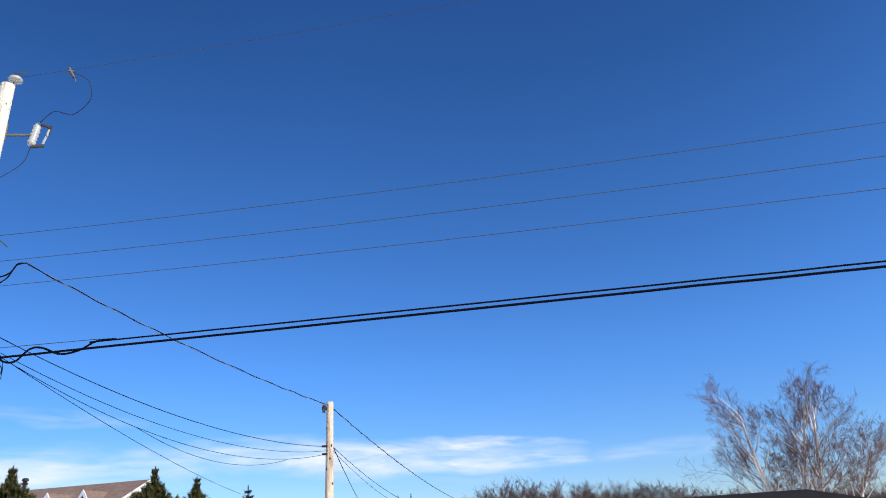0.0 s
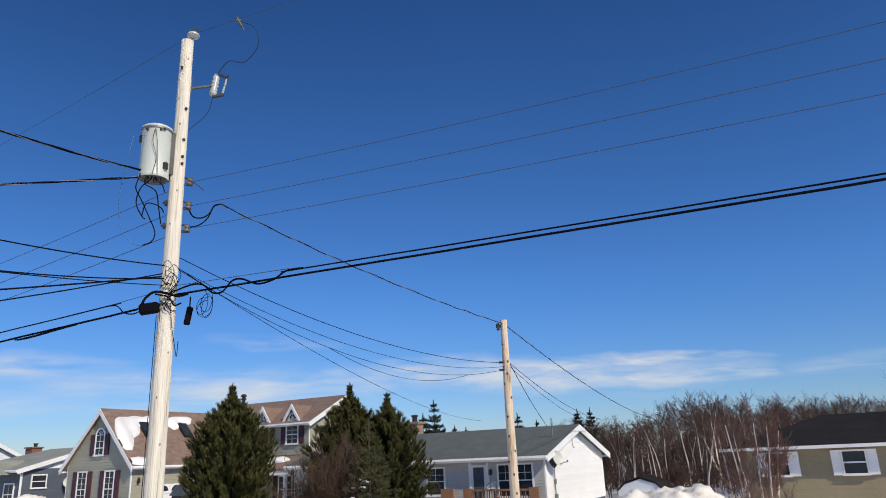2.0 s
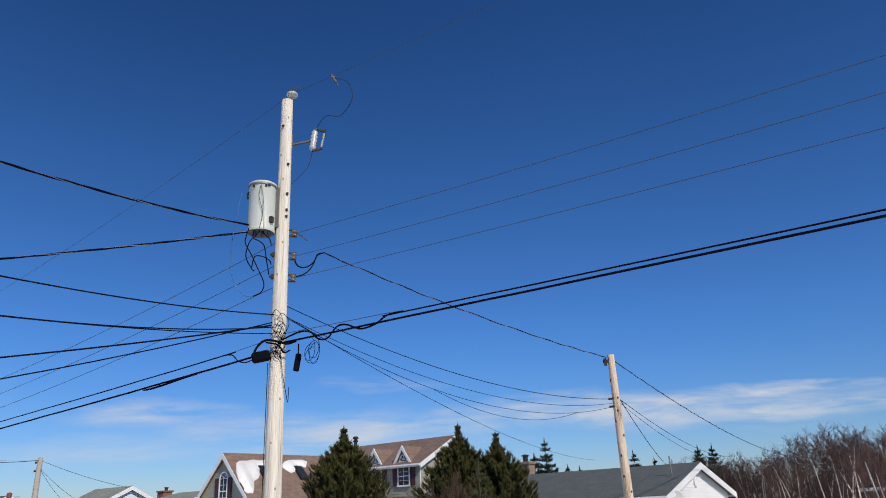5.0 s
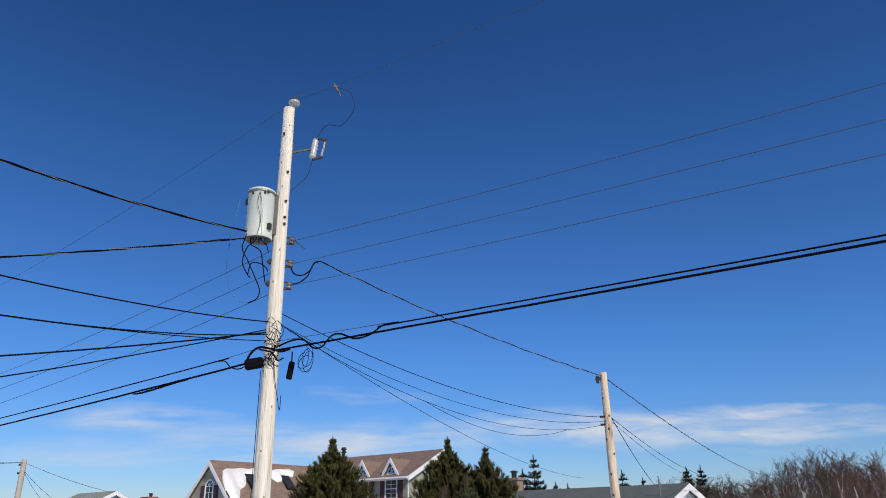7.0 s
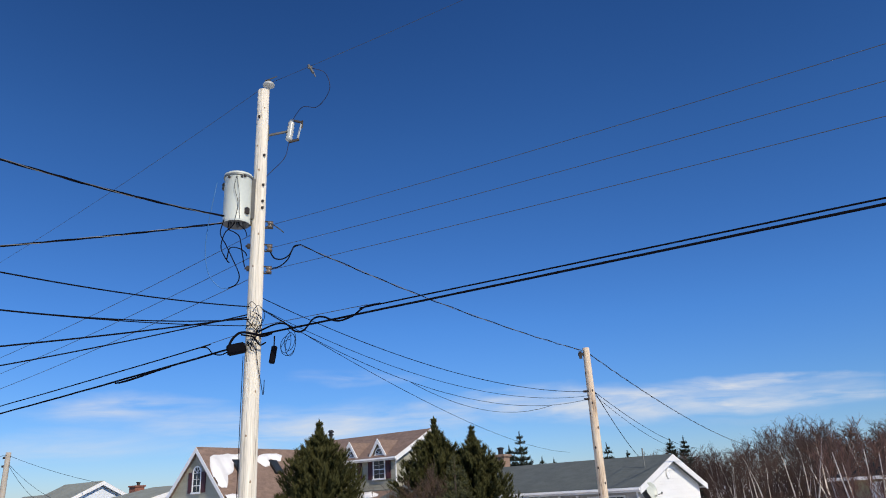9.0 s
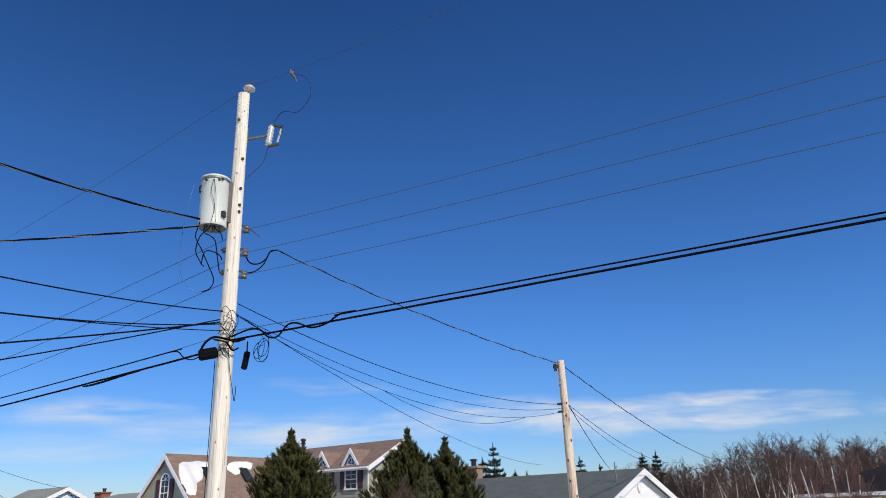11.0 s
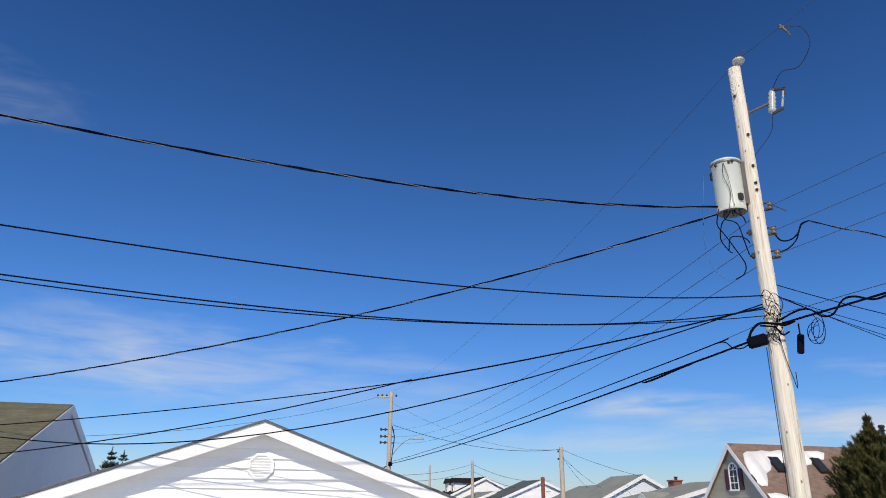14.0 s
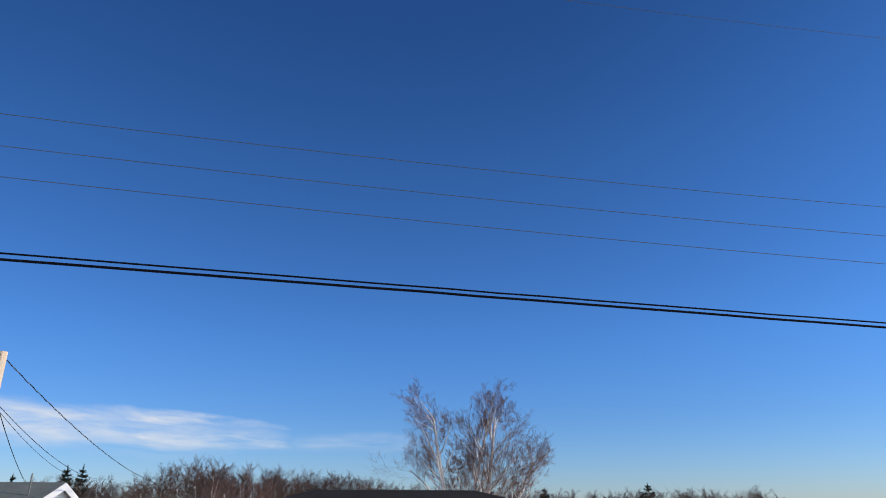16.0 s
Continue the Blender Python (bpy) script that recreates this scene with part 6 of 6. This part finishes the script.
needle_tree("pine_tree", polar(25.45, 27.5), 5.75, 3.55, 11, "dense bushy young pine with upright shoots", levels=44, bell=1.85, needle=0.125, lift=(0.5, 1.8), shoots=1.25)
needle_tree("pine_tree", polar(16.4, 29), 5.85, 3.9, 12, "dense dark young pine beside a bungalow", levels=42, bell=1.6, needle=0.125, lift=(0.5, 1.8), shoots=1.25)
needle_tree("pine_tree", polar(13.45, 28.5), 5.38, 3.5, 13, "dark young pine leaning over a bungalow roof", levels=38, bell=1.6, needle=0.125, lift=(0.5, 1.8), shoots=1.25)
needle_tree("spruce_tree", polar(14.95, 25.2), 4.25, 2.5, 14, "narrow young spruce with snow on its boughs", YOUNG_SPRUCE, levels=24, tilt=(-18, 6), power=0.95, needle=0.085, snow=True, open_=0.3)
for k, (az, el, d, w) in enumerate(((9.7, 4.55, 52, 3.0), (10.6, 3.5, 52, 2.2), (3.1, 3.25, 56, 2.4), (1.6, 2.6, 56, 1.8), (8.1, 2.5, 60, 1.6), (7.2, 2.35, 60, 1.5), (-1.6, 3.3, 58, 1.6), (-2.6, 3.4, 60, 1.8), (-44.3, 2.3, 70, 4.0), (-36.6, 2.0, 60, 2.5),
                                  (80.4, 3.6, 62, 3.4), (79.6, 3.4, 62, 2.6), (46.9, 0.4, 62, 1.4), (30.2, 1.4, 70, 2))):
    top = 2.8 + d * math.tan(radians(el))
    needle_tree("spruce_tree", polar(az, d), top, w, 30 + k, "dark spruce standing behind the houses", SPRUCE, base=0.8, levels=16, tilt=(-12, 12), power=0.9, needle=0.16, shoots=0.7, open_=0.25)


def bare_tree(seed, h, r, lean=(0, 0), spread=0.5, depth=4, kids=6, straight=0.06, low=0.3, up_pull=0.25, share0=0.5, fine=3, bark_to=2, thinning=0.55):
    """A leafless tree as two lists of tapered bars: wood and twigs. Each bar is (points, radii, sides)."""
    rnd = random.Random(seed)
    wood, twigs = [], []

    def grow(p, d, ln, r, level):
        n = 5 if level == 0 else (3 if level == 1 else fine)
        pts, rad = [p], [r]
        q, dd = p.copy(), d.copy()
        for k in range(n):
            wob = straight if level == 0 else 0.16
            dd = (dd + Vector((rnd.uniform(-wob, wob), rnd.uniform(-wob, wob), rnd.uniform(-wob, wob) + (up_pull * 0.3 if level else 0)))).normalized()
            q = q + dd * ln / n
            pts.append(q.copy())
            rad.append(max(0.004, r * (1 - 0.8 * (k + 1) / n)))
        (wood if level < bark_to else twigs).append((pts, rad, 6 if level == 0 else (4 if level == 1 else 3)))
        if level >= depth:
            return
        count = kids * (2 if level == 0 else 1)
        for k in range(count):
            f = low + (1 - low) * (k + rnd.random()) / count if level == 0 else 0.25 + 0.75 * (k + rnd.random()) / count
            i = min(int(f * n), n - 1)
            g = f * n - i
            at = pts[i].lerp(pts[i + 1], g)
            axis = (pts[i + 1] - pts[i]).normalized()
            a = rnd.uniform(0, math.tau)
            o = axis.orthogonal().normalized()
            o = (o * math.cos(a) + axis.cross(o) * math.sin(a))
            nd = (axis * (1 - spread * 0.6) + o * spread * rnd.uniform(0.7, 1.2) + Vector((0, 0, up_pull))).normalized()
            share = (share0 if level == 0 else 0.55) * rnd.uniform(0.6, 1.1) * (1.1 - 0.6 * f if level == 0 else 1)
            grow(at, nd, ln * share, max(0.005, rad[i] * thinning), level + 1)
    d = Vector((lean[0], lean[1], 1)).normalized()
    grow(Vector((0, 0, 0)), d, h, r, 0)
    k = h / max(p.z for bars in (wood, twigs) for b in bars for p in b[0])
    fix = [[([p * k for p in pts], rad, sides) for pts, rad, sides in bars] for bars in (wood, twigs)]
    for pts, rad, sides in fix[0][:1]:
        pts[0].z = -0.2
    return fix


def bars_mesh(bars, thick=1.0, thin=0.004):
    bm = bmesh.new()
    for pts, rad, sides in bars:
        tube(bm, pts, [max(thin, v * thick) for v in rad], sides, cap=False)
    return bm


BIRCHES = [(-30.0, 41, 10.4, 0.22, (-0.15, 0.087), 21), (-29.75, 41.4, 10.4, 0.20, (0.112, -0.065), 22), (-31.6, 41, 10.2, 0.20, (0.112, -0.065), 23), (-32.2, 41.3, 7.6, 0.14, (0.38, -0.2), 24), (-31.2, 42, 6.5, 0.08, (-0.02, 0.1), 25)]
for az, d, h, r, lean, seed in BIRCHES:
    wood, twigs = bare_tree(seed, h, r, lean, spread=0.72, depth=4, kids=7, low=0.36, up_pull=0.17, share0=0.42, fine=2, bark_to=2, straight=0.05, thinning=0.45)
    t = thing("birch_tree", Matrix.Translation(polar(az, d)), "leafless white-barked birch with reddish twigs", "tree", "bare birches")
    part("trunk", bars_mesh(wood), BIRCH_BARK, t, smooth=True)
    part("crown", bars_mesh(twigs, 0.6, 0.0038), TWIG, t)

# multi-stemmed young birch before the tan-brown house
for az, d, h, lean, seed in ((-12.4, 23.2, 3.9, (-0.12, 0), 64), (-13.1, 22.6, 4.2, (-0.05, 0), 65), (-13.6, 22.8, 3.9, (-0.10, 0), 61), (-13.9, 22.9, 4.5, (0.02, 0.03), 62), (-14.2, 22.7, 4.0, (0.14, 0), 63), (-14.6, 22.9, 3.8, (0.2, 0), 66)):
    wood, twigs = bare_tree(seed, h, 0.045, lean, spread=0.55, depth=3, kids=7, low=0.15, up_pull=0.3, share0=0.38, fine=2, bark_to=1)
    t = thing("birch_tree", Matrix.Translation(polar(az, d)), "slender bare young birch before a tan house", "tree", "bare birches")
    part("trunk", bars_mesh(wood), BIRCH_BARK, t, smooth=True)
    part("crown", bars_mesh(twigs, 0.7, 0.004), TWIG, t)

# bare shrubs before the bungalow
for az, d, h, seed in ((18.0, 26.0, 4.2, 41), (16.6, 26.2, 3.6, 42), (19.6, 26.4, 2.9, 43), (6.9, 22, 1.5, 44), (8.0, 22.4, 1.3, 45)):
    t = thing("shrub", Matrix.Translation(polar(az, d)), "leafless brown garden shrub in the snow", "shrub", "bare shrubs")
    bars = []
    for k in range(13 if h > 2 else 6):
        w, tw = bare_tree(seed * 10 + k, h * random.uniform(0.7, 1.0), 0.025, (random.uniform(-0.35, 0.35), random.uniform(-0.35, 0.35)), spread=0.55, depth=3, kids=6, low=0.12, up_pull=0.2, fine=1)
        bars += w + tw
    part("crown", bars_mesh(bars, 0.9, 0.0036), SHRUB_TWIG, t)


def woods():
    """A belt of leafless birch and alder behind the houses."""
    rnd = random.Random(5)

    def shape(seed, h, r, thin, **how):
        out = []
        for bars in bare_tree(seed, h, r, (rnd.uniform(-0.10, 0.10), rnd.uniform(-0.10, 0.10)), fine=1, bark_to=1, **how):
            vs, fs = [], []
            for pts, rad, sides in bars:
                for i in range(len(pts) - 1):
                    axis = (pts[i + 1] - pts[i]).normalized()
                    u = axis.orthogonal().normalized()
                    w = axis.cross(u)
                    k = len(vs)
                    ends = ((pts[i], max(thin, rad[i])), (pts[i + 1], max(thin, rad[i + 1]))) if sides > 3 and len(pts) > 2 else ((pts[i], max(thin, rad[i])),)
                    for p, r2 in ends:
                        vs += [(p + (u * math.cos(a) + w * math.sin(a)) * r2)[:] for a in (0, 2.094, 4.189)]
                    if len(ends) == 2:
                        fs += [t for j in range(3) for t in ((k + j, k + (j + 1) % 3, k + 3 + j), (k + (j + 1) % 3, k + 3 + (j + 1) % 3, k + 3 + j))]
                    else:
                        vs.append(pts[i + 1][:])
                        fs += [(k + j, k + (j + 1) % 3, k + 3) for j in range(3)]
            out.append((np.array(vs), np.array(fs)))
        return out
    tall = [shape(100 + k, 8.0, rnd.uniform(0.045, 0.08), 0.0095, spread=0.62, depth=3, kids=7, low=rnd.uniform(0.35, 0.55), up_pull=0.20, share0=0.40, straight=0.12) for k in range(10)]
    low = [shape(200 + k, 4.0, 0.035, 0.017, spread=0.75, depth=2, kids=9, low=0.05, up_pull=0.28, share0=0.5) for k in range(5)]
    sets = {0: ([], []), 1: ([], [])}
    count = [0, 0]

    def plant(kind, at, s, wide, pale):
        a = rnd.uniform(0, math.tau)
        ca, sa = math.cos(a), math.sin(a)
        for q in (0, 1):
            vs, fs = kind[q]
            to = q if pale else 1
            x, y, z = vs[:, 0] * s * wide, vs[:, 1] * s * wide, vs[:, 2] * s
            sets[to][0].append(np.stack([x * ca - y * sa + at.x, x * sa + y * ca + at.y, z], 1))
            sets[to][1].append(fs + count[to])
            count[to] += len(vs)
    for k in range(410):
        az = rnd.uniform(-52, 1.5)
        d = 49 + 48 * rnd.random() ** 1.25
        lim = np.interp(az, [-52, -44, -38, -30, -25, -21.5, -19, -16, -14, -12, -9.5, -7, -5, -3, 0, 1.5], [2.3, 2.3, 2.2, 2.6, 2.9, 3.6, 3.7, 4.3, 4.1, 4.7, 4.6, 3.5, 3.0, 3.1, 3.0, 2.4])
        el = lim * rnd.uniform(0.62, 1.03) * (0.96 + 0.12 * noise.noise(Vector((az * 0.5, 3.1, d * 0.015))))
        plant(tall[rnd.randrange(10)], polar(az, d), (2.8 + d * math.tan(radians(el))) / 8.0, rnd.uniform(0.9, 1.4), d < 68 and rnd.random() < 0.75)
    for k in range(1150):
        az = rnd.uniform(-52, 1.0)
        if k % 2 == 0:
            plant(low[k % 5], polar(az, rnd.uniform(50, 63)), rnd.uniform(0.28, 0.6), 1.5, False)
        else:
            d = rnd.uniform(58, 104)
            plant(low[k % 5], polar(az, d), rnd.uniform(0.55, 1.15) * (0.6 + 0.4 * d / 60), 1.2, False)
    root = thing("woods", Matrix(), "belt of leafless birch and alder woods behind the houses", "woods", kind="stuff")
    for q, (nm, material) in enumerate((("trunks", WOOD_TRUNK), ("twigs", WOOD_TWIG))):
        me = bpy.data.meshes.new(nm)
        me.from_pydata(np.concatenate(sets[q][0]).tolist(), [], np.concatenate(sets[q][1]).tolist())
        me.materials.append(material)
        ob = new(nm, me)
        ob.parent = root
        ob["kind"] = "stuff"


woods()
